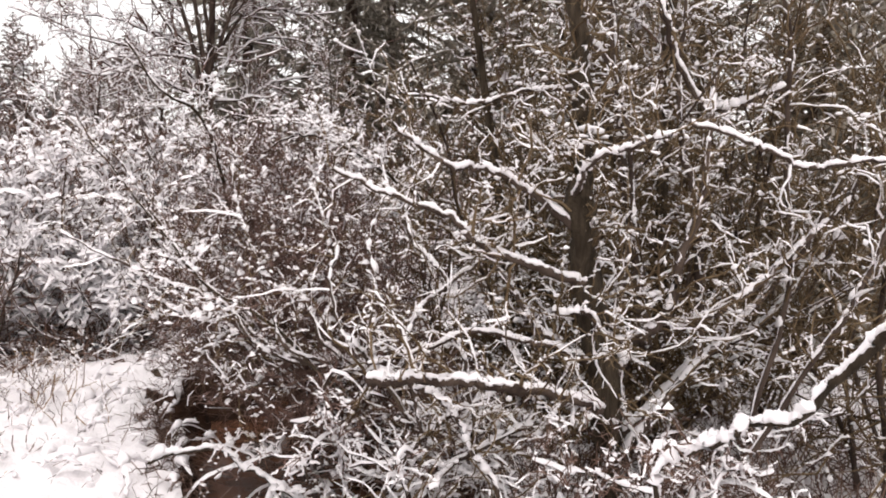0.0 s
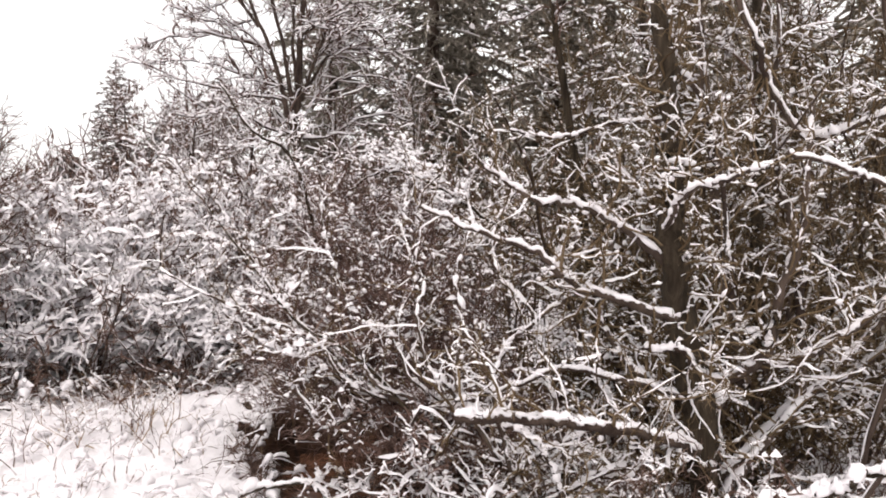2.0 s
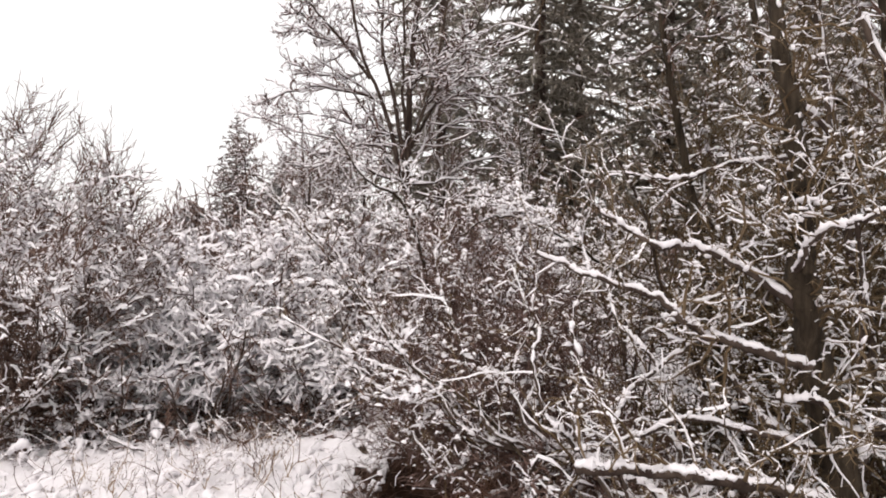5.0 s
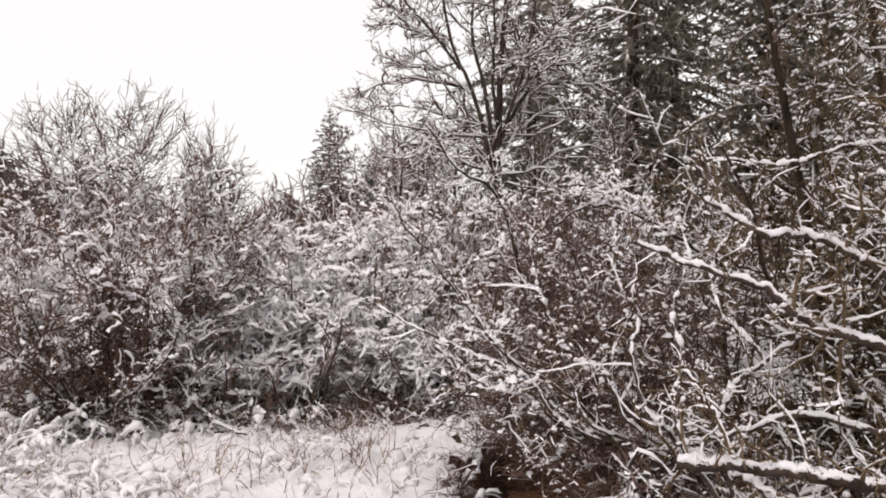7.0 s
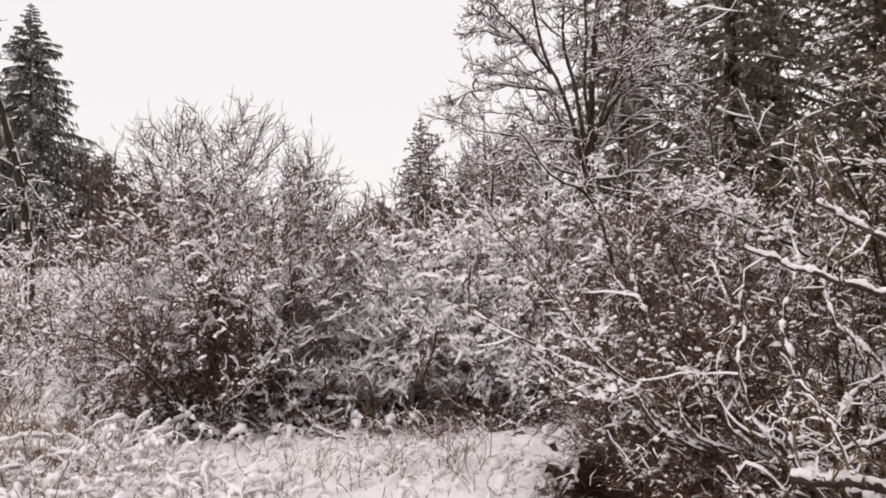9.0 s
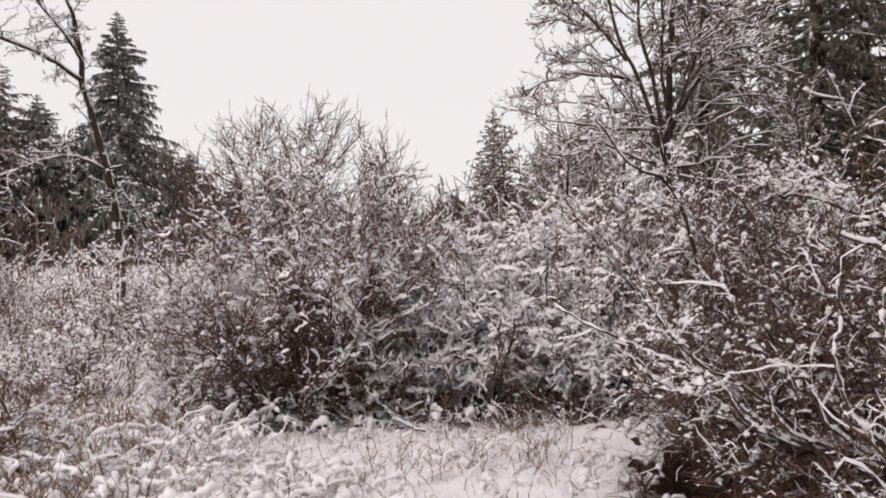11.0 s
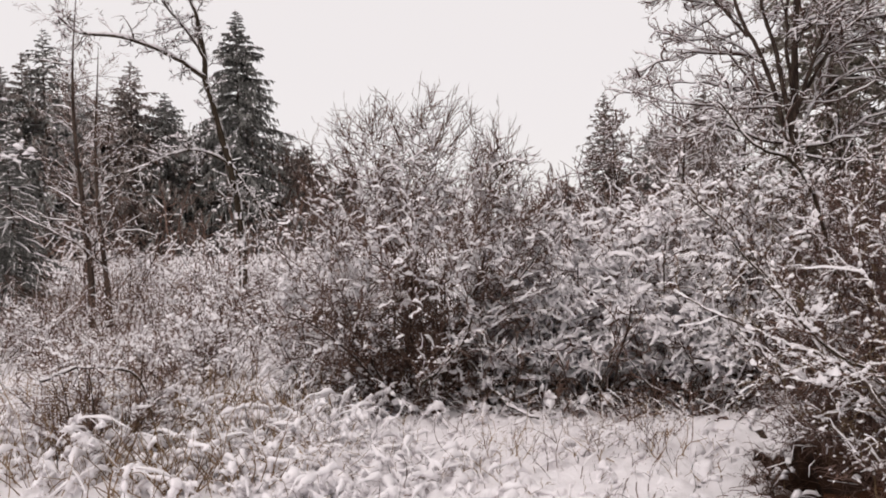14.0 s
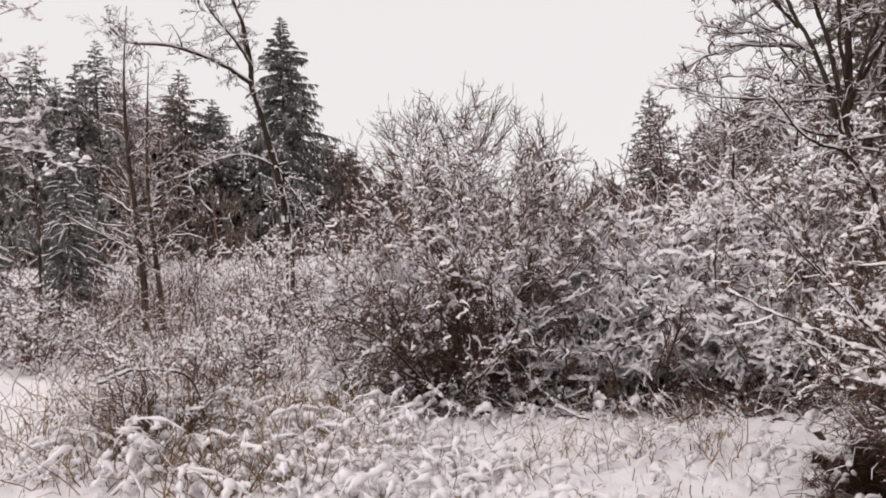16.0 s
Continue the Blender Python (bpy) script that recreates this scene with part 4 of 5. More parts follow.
def big_tree():
    rng = np.random.default_rng(200)
    o = np.array((2.5, 2.8, gz(2.5, 2.8) - 0.1))
    root = thing("willow_tree", o, "old leaning willow with snow on its limbs", "tree")
    lines = [woody(root, o, rng, "trunk", [(2.5, 2.8, 0.0), (2.45, 2.81, 0.67), (2.38, 2.87, 1.1), (2.31, 2.88, 1.5), (2.31, 2.88, 1.72), (2.30, 2.87, 1.9)], 0.078, 0.056, 0, BARK_BROWN),
             woody(root, o, rng, "limb", [(2.40, 2.93, 1.0), (2.40, 3.0, 1.5), (2.38, 3.0, 1.9), (2.36, 2.98, 2.25), (2.30, 3.00, 2.66), (2.36, 3.06, 3.14), (2.44, 3.18, 3.76), (2.58, 3.33, 4.40)], 0.05, 0.03, 0.012, BARK_BROWN)]
    # the broken top of the trunk, with its cap of snow
    cap = np.array([(2.30, 2.86, 1.90), (2.26, 2.85, 1.89), (2.34, 2.86, 1.89), (2.28, 2.83, 1.885), (2.32, 2.82, 1.88), (2.24, 2.83, 1.85), (2.25, 2.80, 1.83), (2.35, 2.83, 1.86), (2.22, 2.84, 1.81)])
    part("snow_cap", clumps("snow_cap", rng, cap + rng.normal(0, 0.006, cap.shape), rng.uniform(0.02, 0.042, len(cap)), o), root, "rounded cap of snow on the broken trunk")
    for ctrl, r0, r1, deep in [
            ([(2.72, 2.88, 0.87), (2.77, 3.03, 1.16), (2.78, 3.12, 1.42), (2.77, 3.20, 1.69), (2.76, 3.25, 2.00), (2.78, 3.36, 2.45), (2.79, 3.46, 2.94), (2.86, 3.60, 3.42)], 0.04, 0.022, 0.012),
            ([(2.96, 2.78, 0.83), (3.00, 2.80, 1.08), (3.00, 2.84, 1.39), (3.01, 2.92, 1.65), (3.00, 2.99, 1.86), (3.02, 3.06, 2.22), (3.04, 3.07, 2.64), (3.10, 3.13, 3.11)], 0.03, 0.014, 0.012),
            ([(2.24, 2.87, 1.46), (2.03, 2.94, 1.62), (1.85, 2.99, 1.69), (1.65, 2.99, 1.72), (1.42, 3.03, 1.85)], 0.02, 0.008, 0.027),
            ([(2.32, 2.85, 1.19), (1.99, 2.89, 1.29), (1.79, 2.91, 1.37), (1.64, 2.94, 1.48), (1.37, 3.0, 1.56), (1.16, 3.08, 1.64)], 0.024, 0.008, 0.027),
            ([(2.5, 2.85, 0.55), (2.25, 2.7, 0.67), (2.0, 2.69, 0.76), (1.78, 2.71, 0.8), (1.64, 2.76, 0.82), (1.49, 2.9, 0.81), (1.33, 3.04, 0.8)], 0.026, 0.024, 0.024),
            ([(1.75, 3.6, 0.6), (1.64, 3.96, 0.61), (1.54, 4.11, 0.61), (1.4, 4.26, 0.59), (1.22, 4.47, 0.58), (1.13, 4.67, 0.65)], 0.034, 0.022, 0.05),
            ([(1.28, 4.40, 0.57), (1.10, 4.49, 0.73), (0.88, 4.55, 0.80), (0.68, 4.60, 0.92), (0.54, 4.64, 1.05)], 0.016, 0.006, 0.035),
            ([(1.25, 4.43, 0.64), (1.15, 4.54, 0.80), (0.98, 4.65, 0.90), (0.88, 4.74, 1.07), (0.82, 4.82, 1.20)], 0.014, 0.005, 0.035),
            ([(1.22, 4.31, 0.57), (1.14, 4.12, 0.54), (1.03, 4.03, 0.52), (0.92, 3.95, 0.52)], 0.014, 0.005, 0.03),
            ([(2.67, 3.02, 2.75), (2.79, 2.95, 2.44), (2.87, 2.93, 2.23), (2.98, 2.86, 2.05), (3.06, 2.77, 2.08), (3.21, 2.58, 2.18)], 0.017, 0.012, 0.05),
            ([(2.24, 2.86, 1.6), (2.15, 2.7, 1.68), (2.13, 2.56, 1.76), (2.1, 2.32, 1.81), (2.07, 2.08, 1.84)], 0.012, 0.007, 0.045),
            ([(2.48, 2.84, 0.75), (2.58, 2.89, 0.89), (2.67, 2.83, 0.95), (2.77, 2.76, 1.07), (2.82, 2.75, 1.36), (2.88, 2.71, 1.66), (3.0, 2.8, 2.2)], 0.042, 0.016, 0.022),
            ([(2.7, 2.8, 0.98), (2.88, 2.72, 1.02), (3.04, 2.64, 1.13), (3.24, 2.59, 1.27), (3.6, 2.5, 1.6)], 0.034, 0.014, 0.024),
            ([(2.58, 2.89, 0.86), (2.45, 2.88, 1.0), (2.33, 2.84, 1.2)], 0.022, 0.014, 0.025),
            ([(2.6, 2.85, 0.88), (2.5, 2.8, 0.83), (2.47, 2.78, 0.72), (2.45, 2.76, 0.5)], 0.024, 0.018, 0.03),
            ([(1.6, 3.1, 0.7), (1.7, 3.05, 0.68), (1.76, 2.93, 0.57), (1.75, 2.83, 0.47), (1.84, 2.7, 0.29), (1.9, 2.65, -0.1)], 0.012, 0.01, 0.03),
            ([(1.4, 3.25, -0.2), (1.53, 3.19, 0.2), (1.67, 3.19, 0.37), (1.81, 3.13, 0.54), (1.98, 3.01, 0.66)], 0.014, 0.012, 0.03),
            ([(0.85, 3.42, -0.02), (1.0, 3.35, 0.02), (1.25, 3.15, 0.1), (1.5, 3.02, 0.2), (1.78, 3.06, 0.4), (2.1, 2.9, 0.6)], 0.013, 0.012, 0.022),
            ([(2.0, 2.94, 0.49), (2.13, 2.86, 0.51), (2.2, 2.85, 0.63), (2.31, 2.78, 0.66), (2.4, 2.8, 0.5)], 0.014, 0.012, 0.035),
            ([(2.0, 3.12, 1.25), (2.09, 3.05, 1.12), (2.17, 2.96, 0.98), (2.3, 2.91, 0.89), (2.45, 2.85, 0.75)], 0.013, 0.018, 0.025),
            ([(2.4, 2.82, 0.8), (2.31, 2.83, 0.85), (2.07, 2.9, 0.91), (1.85, 2.98, 0.94), (1.62, 3.13, 0.81), (1.47, 3.29, 0.74)], 0.017, 0.009, 0.03),
            ([(2.16, 2.87, 1.07), (2.29, 2.77, 1.06), (2.4, 2.79, 0.97), (2.52, 2.81, 0.91)], 0.012, 0.016, 0.03),
            ([(2.57, 2.95, 1.15), (2.66, 2.8, 1.14), (2.77, 2.77, 1.17), (2.83, 2.75, 1.37)], 0.011, 0.014, 0.035),
            ([(2.55, 2.78, 0.4), (2.81, 2.77, 0.68), (3.03, 2.74, 0.87), (3.26, 2.69, 1.09), (3.46, 2.64, 1.29), (3.7, 2.6, 1.7)], 0.03, 0.014, 0.022),
            ([(2.7, 2.98, 0.4), (3.1, 2.92, 0.74), (3.36, 2.84, 0.89), (3.59, 2.77, 1.13), (3.79, 2.71, 1.37), (3.94, 2.69, 1.7)], 0.03, 0.014, 0.022),
            ([(3.2, 2.65, 0.4), (3.36, 2.58, 1.16), (3.34, 2.64, 1.76), (3.28, 2.62, 2.3), (3.16, 2.6, 2.79)], 0.018, 0.01, 0.02),
            ([(2.9, 2.35, 0.5), (3.17, 2.17, 1.12), (3.24, 2.11, 1.4), (3.3, 2.03, 1.69)], 0.014, 0.009, 0.02),
            ([(2.45, 2.4, 1.9), (2.6, 2.26, 1.84), (2.67, 2.19, 1.8), (2.76, 2.09, 1.73), (2.84, 1.98, 1.75), (2.93, 1.86, 1.76)], 0.01, 0.008, 0.032),
            ([(2.2, 3.6, 1.1), (2.23, 3.52, 0.93), (2.29, 3.32, 0.73), (2.3, 3.15, 0.6), (2.4, 2.95, 0.3)], 0.01, 0.016, 0.02),
            ([(2.5, 2.9, 0.6), (2.54, 2.94, 0.94), (2.68, 2.99, 1.17), (2.78, 3.07, 1.65), (2.74, 3.19, 2.17), (2.48, 3.3, 2.52)], 0.022, 0.01, 0.02),
            ([(2.35, 2.95, 2.09), (2.21, 3.32, 2.1), (2.0, 3.45, 2.06), (1.78, 3.56, 2.1)], 0.012, 0.006, 0.022),
            ([(1.6, 3.8, 0.6), (1.23, 3.91, 0.71), (1.01, 4.16, 0.9), (0.75, 4.51, 1.21), (0.52, 4.86, 1.63), (0.29, 5.07, 1.86)], 0.011, 0.005, 0.014),
            ([(1.6, 3.8, 0.6), (1.15, 3.94, 0.73), (0.97, 4.13, 0.94), (0.69, 4.3, 1.05), (0.43, 4.44, 1.16), (0.22, 4.67, 1.27)], 0.011, 0.005, 0.018),
            ([(1.64, 3.8, 0.6), (1.23, 3.81, 0.76), (1.14, 3.93, 0.94), (1.11, 4.13, 1.18), (1.05, 4.37, 1.48), (1.06, 4.58, 1.74)], 0.01, 0.004, 0.014),
            ([(1.68, 3.7, 0.6), (1.55, 3.6, 0.76), (1.45, 3.66, 0.87), (1.4, 3.72, 1.11), (1.47, 3.82, 1.27)], 0.012, 0.006, 0.04),
            ([(1.7, 3.3, 0.45), (1.5, 3.41, 0.83), (1.54, 3.5, 1.11), (1.55, 3.63, 1.34), (1.69, 3.75, 1.6), (1.71, 3.96, 1.81)], 0.01, 0.005, 0.024),
            ([(1.7, 3.2, 0.45), (1.6, 3.26, 0.84), (1.73, 3.3, 1.08), (1.89, 3.18, 1.25), (2.05, 3.1, 1.38), (2.18, 3.14, 1.59)], 0.011, 0.006, 0.034),
            ([(1.66, 3.8, 0.6), (1.37, 3.78, 0.81), (1.36, 3.94, 1.08), (1.5, 4.08, 1.31), (1.48, 4.36, 1.58), (1.61, 4.53, 1.82)], 0.01, 0.004, 0.026),
            ([(1.9, 3.0, 0.4), (1.83, 3.15, 0.88), (1.84, 3.31, 1.16), (1.73, 3.5, 1.35), (1.79, 3.71, 1.57), (2.03, 3.81, 1.84)], 0.011, 0.005, 0.026)]:
        stout = 0.8 if r0 > 0.027 else 1.0
        lines.append(woody(root, o, rng, "limb", ctrl, r0 * stout, r1 * stout, deep, BARK))
    # the upper crown, out of view, added to shade the snowy limbs below
    trunk = lines[1]
    a, d, _, r = spawn(rng, trunk[0][None], trunk[1][None], 30, (0.74, 1.0), (45, 90), (0, 0), 0.45, (0, 0, 0))
    top = grow(rng, a, d, rng.uniform(0.8, 2.1, 30), np.clip(r, 0.008, 0.022), 9, 0.16, 0.02)
    each("shade_limb", rng, top, [BARK, SNOW], 0.02, 0.3, o, root)
    t1 = grow(rng, *spawn(rng, *top, 11, (0.1, 1.0), (30, 75), (0.25, 0.5), 0.5, (0, 0, 0.2), 0.004), 6, 0.3, 0.0, 0.5)
    t2 = grow(rng, *spawn(rng, *t1, 6, (0.1, 1.0), (30, 75), (0.3, 0.6), 0.7, (0, 0, 0.2), 0.003), 3, 0.4, 0.0, 0.6)
    stuff(part("shade_crown", twigs("shade_crown", rng, [t1, t2], [TWIG_OLIVE, SNOW], 0.014, 0.3, o, None, None, False, None, 0.4), root, "high snowy twigs above view, added for shade"))
    first, sets = [], []
    for line, rad in lines:
        n = max(5, int(np.linalg.norm(np.diff(line, axis=0), axis=1).sum() * (22 if rad[0] > 0.04 else 13 if rad[0] > 0.0115 else 7)))
        sp = spawn(rng, line[None], rad[None], n, (0.1, 1.0), (30, 80), (0.0, 0.0), 0.45, (0, 0, 0.4), 0.003)
        first.append(grow(rng, sp[0], sp[1], rng.uniform(0.15, 0.6, n), np.minimum(sp[3], 0.008), 8, 0.3, 0.02))
    for s in first:
        s1 = grow(rng, *spawn(rng, *s, 6, (0.1, 1.0), (25, 75), (0.25, 0.5), 0.6, (0, 0, 0.2)), 5, 0.36)
        s2 = grow(rng, *spawn(rng, *s1, 2, (0.15, 1.0), (25, 70), (0.3, 0.6), 0.7), 2, 0.26)
        sets += [s, s1, s2]
    stuff(part("crown", twigs("crown", rng, sets, [TWIG_OLIVE, SNOW], 0.011, 0.4, o, bald=0.64), root, "fine crooked twigs beaded with snow"))
    stuff(part("snow_clump", beads("snow_clump", rng, sets, 3400, (0.006, 0.019), o, fine=True, wide=(0.45, 0.8)), root, "white lumps of snow"))
    near_wood = [(spline(a, 30)[None], np.interp(np.linspace(0, 1, 31), np.linspace(0, 1, len(b)), b)[None]) for a, b in lines[1:]]
    stuff(part("snow_lump", beads("snow_lump", rng, near_wood, 820, (0.011, 0.034), o, fine=True, droop=0.3, wide=(0.45, 0.8)), root, "uneven loads of snow on the limbs"))
    return root


def brush_heap(seed, x, y, wide, deep, high, n):
    """Crooked fallen boughs, heaped, each lined with snow."""
    rng = np.random.default_rng(seed)
    o = np.array((x, y, -0.3))
    root = thing("brush_heap", o, "heap of crooked fallen branches thickly lined with snow", "branches")
    p = o + np.c_[rng.uniform(-wide, wide, n), rng.uniform(-deep, deep, n), rng.uniform(0.0, high, n)]
    d = np.c_[rng.normal(0, 1, n), rng.normal(0, 0.6, n), rng.uniform(-0.2, 0.75, n)]
    b = grow(rng, p, d, rng.uniform(0.35, 0.9, n), rng.uniform(0.004, 0.011, n), 13, 0.34, -0.03, 0.55)
    each("bough", rng, b, [BARK, SNOW], 0.016, 0.15, o, root)
    t0 = grow(rng, *spawn(rng, *b, 8, (0.08, 1.0), (30, 75), (0.15, 0.45), 0.5, (0, 0, 0.3), 0.0035), 7, 0.45, 0.0, 0.5)
    t1 = grow(rng, *spawn(rng, *t0, 4, (0.1, 1.0), (30, 75), (0.25, 0.5), 0.7, (0, 0, 0.3), 0.0035), 4, 0.5, 0.0, 0.6)
    stuff(part("twig", twigs("twig", rng, [t0, t1], [TWIG_GREY, SNOW], 0.010, 0.25, o, bald=0.5), root, "crooked twigs lined with snow"))
    stuff(part("snow_clump", beads("snow_clump", rng, [b, t0], n * 6, (0.008, 0.026), o, fine=True, wide=(0.5, 0.85)), root, "white lumps of snow"))


big_tree()
brush_heap(241, 1.8, 3.1, 0.5, 0.35, 0.75, 34)
brush_heap(242, 1.6, 3.9, 0.4, 0.4, 0.7, 20)
brush_heap(243, 2.5, 2.5, 0.5, 0.3, 0.8, 16)
for s, x, y, h, rx in [(111, 2.2, 2.5, 0.75, 0.55), (112, 2.75, 2.45, 0.65, 0.5), (113, 1.95, 2.9, 0.5, 0.45)]:
    shrub(s, x, y, h * 0.8, 0.45, 11, (), (7,), 0.011, TWIG, thick=0.011, label="low willow shoots round the foot of the old tree", bead=120, inside=False, bare=0.75, bald=0.6, size=(0.008, 0.022), dome=(rx, 0.32, h, 80, 0.05), tip=5, fine=True, drape=5, deep=(0.02, 0.035))


def single(seed, name, ctrl, r0, r1, label, twig=8, reach=(0.2, 0.6), snow=0.02, deep=0.03, arms=(), group="bare trees", category="tree", sub=(6, 2), rmin=0.003, wood=BARK_BROWN, many=0, fuzz=TWIG):
    """One trunk or bough with its side arms and twigs."""
    rng = np.random.default_rng(seed)
    o = np.array(ctrl[0])
    root = thing(name, o, label, category, group)
    lines = [woody(root, o, rng, "trunk" if category == "tree" else "wood", ctrl, r0, r1, deep, wood)]
    lines += [woody(root, o, rng, "limb", c, a, b, deep, wood) for c, a, b in arms]
    sets = []
    for line, rad in lines:
        sp = spawn(rng, line[None], rad[None], twig, (0.1, 1.0), (35, 80), (0, 0), 0.35, (0, 0, 0.3), rmin)
        s0 = grow(rng, sp[0], sp[1], rng.uniform(*reach, twig), np.minimum(sp[3], 0.014), 6, 0.34, 0.02)
        sets.append(s0)
        for per, k in zip(sub, (4, 3)):
            s0 = grow(rng, *spawn(rng, *s0, per, (0.15, 1.0), (25, 70), (0.3, 0.6), 0.6, (0, 0, 0.2), rmin), k, 0.4)
            sets.append(s0)
    stuff(part("crown", twigs("crown", rng, sets, [fuzz, SNOW], snow * 0.5, 0.4 if snow > 0.009 else 0.68, o), root, "thin twigs lined with snow"))
    stuff(part("snow_clump", beads("snow_clump", rng, sets, twig * (30 + 3 * many), (0.01, 0.02 + snow), o), root, "white lumps of snow"))
    return root


for s, c, r0, r1 in [(211, [(5.75, 6.98, 0), (5.7, 6.98, 1.3), (5.45, 6.9, 3.7), (5.4, 6.9, 8)], 0.16, 0.08),
                     (212, [(5.1, 4.8, 0), (5.06, 4.77, 0.5), (4.7, 5.0, 3.2), (4.6, 5.1, 5.0)], 0.08, 0.035),
                     (213, [(3.5, 3.6, 0), (3.45, 3.63, 1.0), (3.39, 3.64, 2.44), (3.26, 3.57, 3.05), (3.2, 3.5, 4)], 0.045, 0.02),
                     (214, [(4.4, 5.6, 0), (4.3, 5.6, 1.5), (4.0, 5.7, 3.5), (3.9, 5.7, 4.5)], 0.055, 0.02),
                     (215, [(3.0, 4.5, 0), (2.9, 4.5, 1.2), (2.6, 4.5, 2.6), (2.5, 4.5, 3.2)], 0.04, 0.015),
                     (216, [(4.4, 4.1, 0), (4.36, 4.08, 0.6), (4.48, 4.35, 1.61), (4.4, 4.4, 3.6)], 0.06, 0.03)]:
    single(s, "bare_tree", c, r0, r1, "upright bare trunk with thin snowy side twigs", 26, snow=0.009, deep=0.012)
single(221, "bent_bough", [(2.4, 0.6, -0.15), (2.3, 0.65, 0.6), (2.05, 0.7, 1.2), (1.78, 0.79, 1.43), (1.64, 0.88, 1.39), (1.69, 0.98, 1.31), (1.71, 1.09, 1.20), (1.68, 1.18, 1.11), (1.66, 1.27, 1.07), (1.60, 1.31, 1.01), (1.57, 1.41, 0.96), (1.49, 1.44, 0.88), (1.48, 1.46, 0.76)], 0.017, 0.007, "bent bough with a thick ridge of snow", 2, (0.1, 0.25), 0.006, 0.06,
       (), "", "branch", many=-8)
single(222, "leaning_tree", [(-7.82, 14.84, 0.2), (-7.82, 14.84, 1.8), (-7.94, 14.69, 3.17), (-8.01, 14.6, 3.63), (-8.11, 14.43, 4.36), (-8.19, 14.28, 4.87), (-8.16, 14.2, 5.25), (-8.17, 13.97, 6.04), (-8.4, 13.9, 6.7), (-8.5, 13.8, 7.4)], 0.082, 0.028,
       "leaning dark tree with a long side arm", 26, (0.25, 0.8), 0.03, 0.05,
       [([(-8.19, 14.28, 4.87), (-8.75, 13.85, 5.3), (-9.42, 13.31, 5.58), (-9.99, 12.89, 5.62), (-10.3, 12.7, 5.9)], 0.05, 0.016), ([(-8.16, 14.2, 5.2), (-8.35, 13.95, 5.7), (-8.67, 13.61, 6.23), (-8.9, 13.5, 6.8)], 0.035, 0.012),
        ([(-7.95, 14.69, 3.2), (-7.75, 14.8, 2.8), (-7.5, 14.95, 2.35), (-7.31, 15.09, 1.92), (-7.2, 15.2, 1.3)], 0.026, 0.018),
        ([(-7.95, 14.7, 3.2), (-8.4, 14.45, 3.45), (-8.82, 14.16, 3.4), (-9.44, 13.8, 3.1), (-10.16, 13.31, 2.76)], 0.03, 0.01)], rmin=0.007, many=4, fuzz=BARK)
for s, c in [(241, [(-5.6, 4.1, 2.75), (-5.0, 4.4, 2.66), (-4.68, 4.54, 2.58), (-4.5, 4.71, 2.6)]), (242, [(-5.6, 4.2, 2.3), (-4.9, 4.45, 2.44), (-4.62, 4.6, 2.4), (-4.4, 4.75, 2.35)]), (243, [(-5.5, 4.1, 3.2), (-4.9, 4.4, 3.05), (-4.66, 4.55, 2.95), (-4.55, 4.62, 2.8)]), (244, [(-5.5, 4.0, 3.6), (-4.85, 4.3, 3.5), (-4.6, 4.45, 3.3)])]:
    single(s, "alder_bough", c, 0.018, 0.006, "snow-laden bough reaching in from beyond the clearing", 9, (0.15, 0.45), 0.02, 0.05, (), "", "branch")
single(223, "fallen_stick", [(-1.50, 7.04, 0.48), (-1.31, 6.95, 0.31), (-1.03, 6.80, 0.12), (-0.80, 6.66, 0.06)], 0.015, 0.012, "pale fallen stick under a strip of snow", 2, (0.1, 0.2), 0.02, 0.018, (), "", "branch")
single(224, "dead_branch", [(-1.84, 6.52, 0.33), (-1.64, 6.61, 0.52), (-1.47, 6.68, 0.71), (-1.41, 6.76, 0.90)], 0.012, 0.008, "crooked dead branch lined with snow", 5, (0.15, 0.35), 0.02, 0.018, (), "", "branch")
single(225, "willow_bough", [(1.5, 3.7, 0.5), (1.11, 3.98, 0.9), (0.88, 4.15, 1.03), (0.71, 4.4, 1.27), (0.41, 4.85, 1.69), (0.25, 5.0, 1.85)], 0.011, 0.004, "long bough of a willow reaching over the ditch", 26, (0.2, 0.6), 0.006, 0.006, (), "", "branch")
single(230, "fallen_branch", [(0.6, 4.35, 0.06), (0.77, 4.26, 0.13), (0.95, 4.14, 0.17), (1.07, 3.98, 0.11), (1.2, 3.82, 0.06), (1.4, 3.6, -0.1), (1.6, 3.5, -0.5)], 0.014, 0.012, "thin fallen branch across the ditch with snow", 9, (0.1, 0.35), 0.014, 0.035, (), "", "branch")
single(226, "snag", [(1.66, 4.2, 0.45), (1.63, 4.21, 0.71), (1.61, 4.26, 0.95)], 0.018, 0.016, "short broken stub coated white", 2, (0.1, 0.2), 0.02, 0.03, (), "", "branch")
single(227, "stump", [(1.05, 6.35, -0.4), (0.95, 6.42, -0.1), (0.88, 6.5, 0.06)], 0.09, 0.035, "dark rotten root end on the bank", 3, (0.1, 0.25), 0.02, 0.0, (), "", "stump")

single(228, "willow_bough", [(1.7, 7.6, 1.2), (1.45, 7.2, 1.9), (1.3, 7.3, 2.2), (1.0, 7.2, 2.35), (0.72, 7.25, 2.75)], 0.02, 0.008, "bowed bough rising over the frosted thicket", 20, (0.2, 0.6), 0.012, 0.018, (), "", "branch")
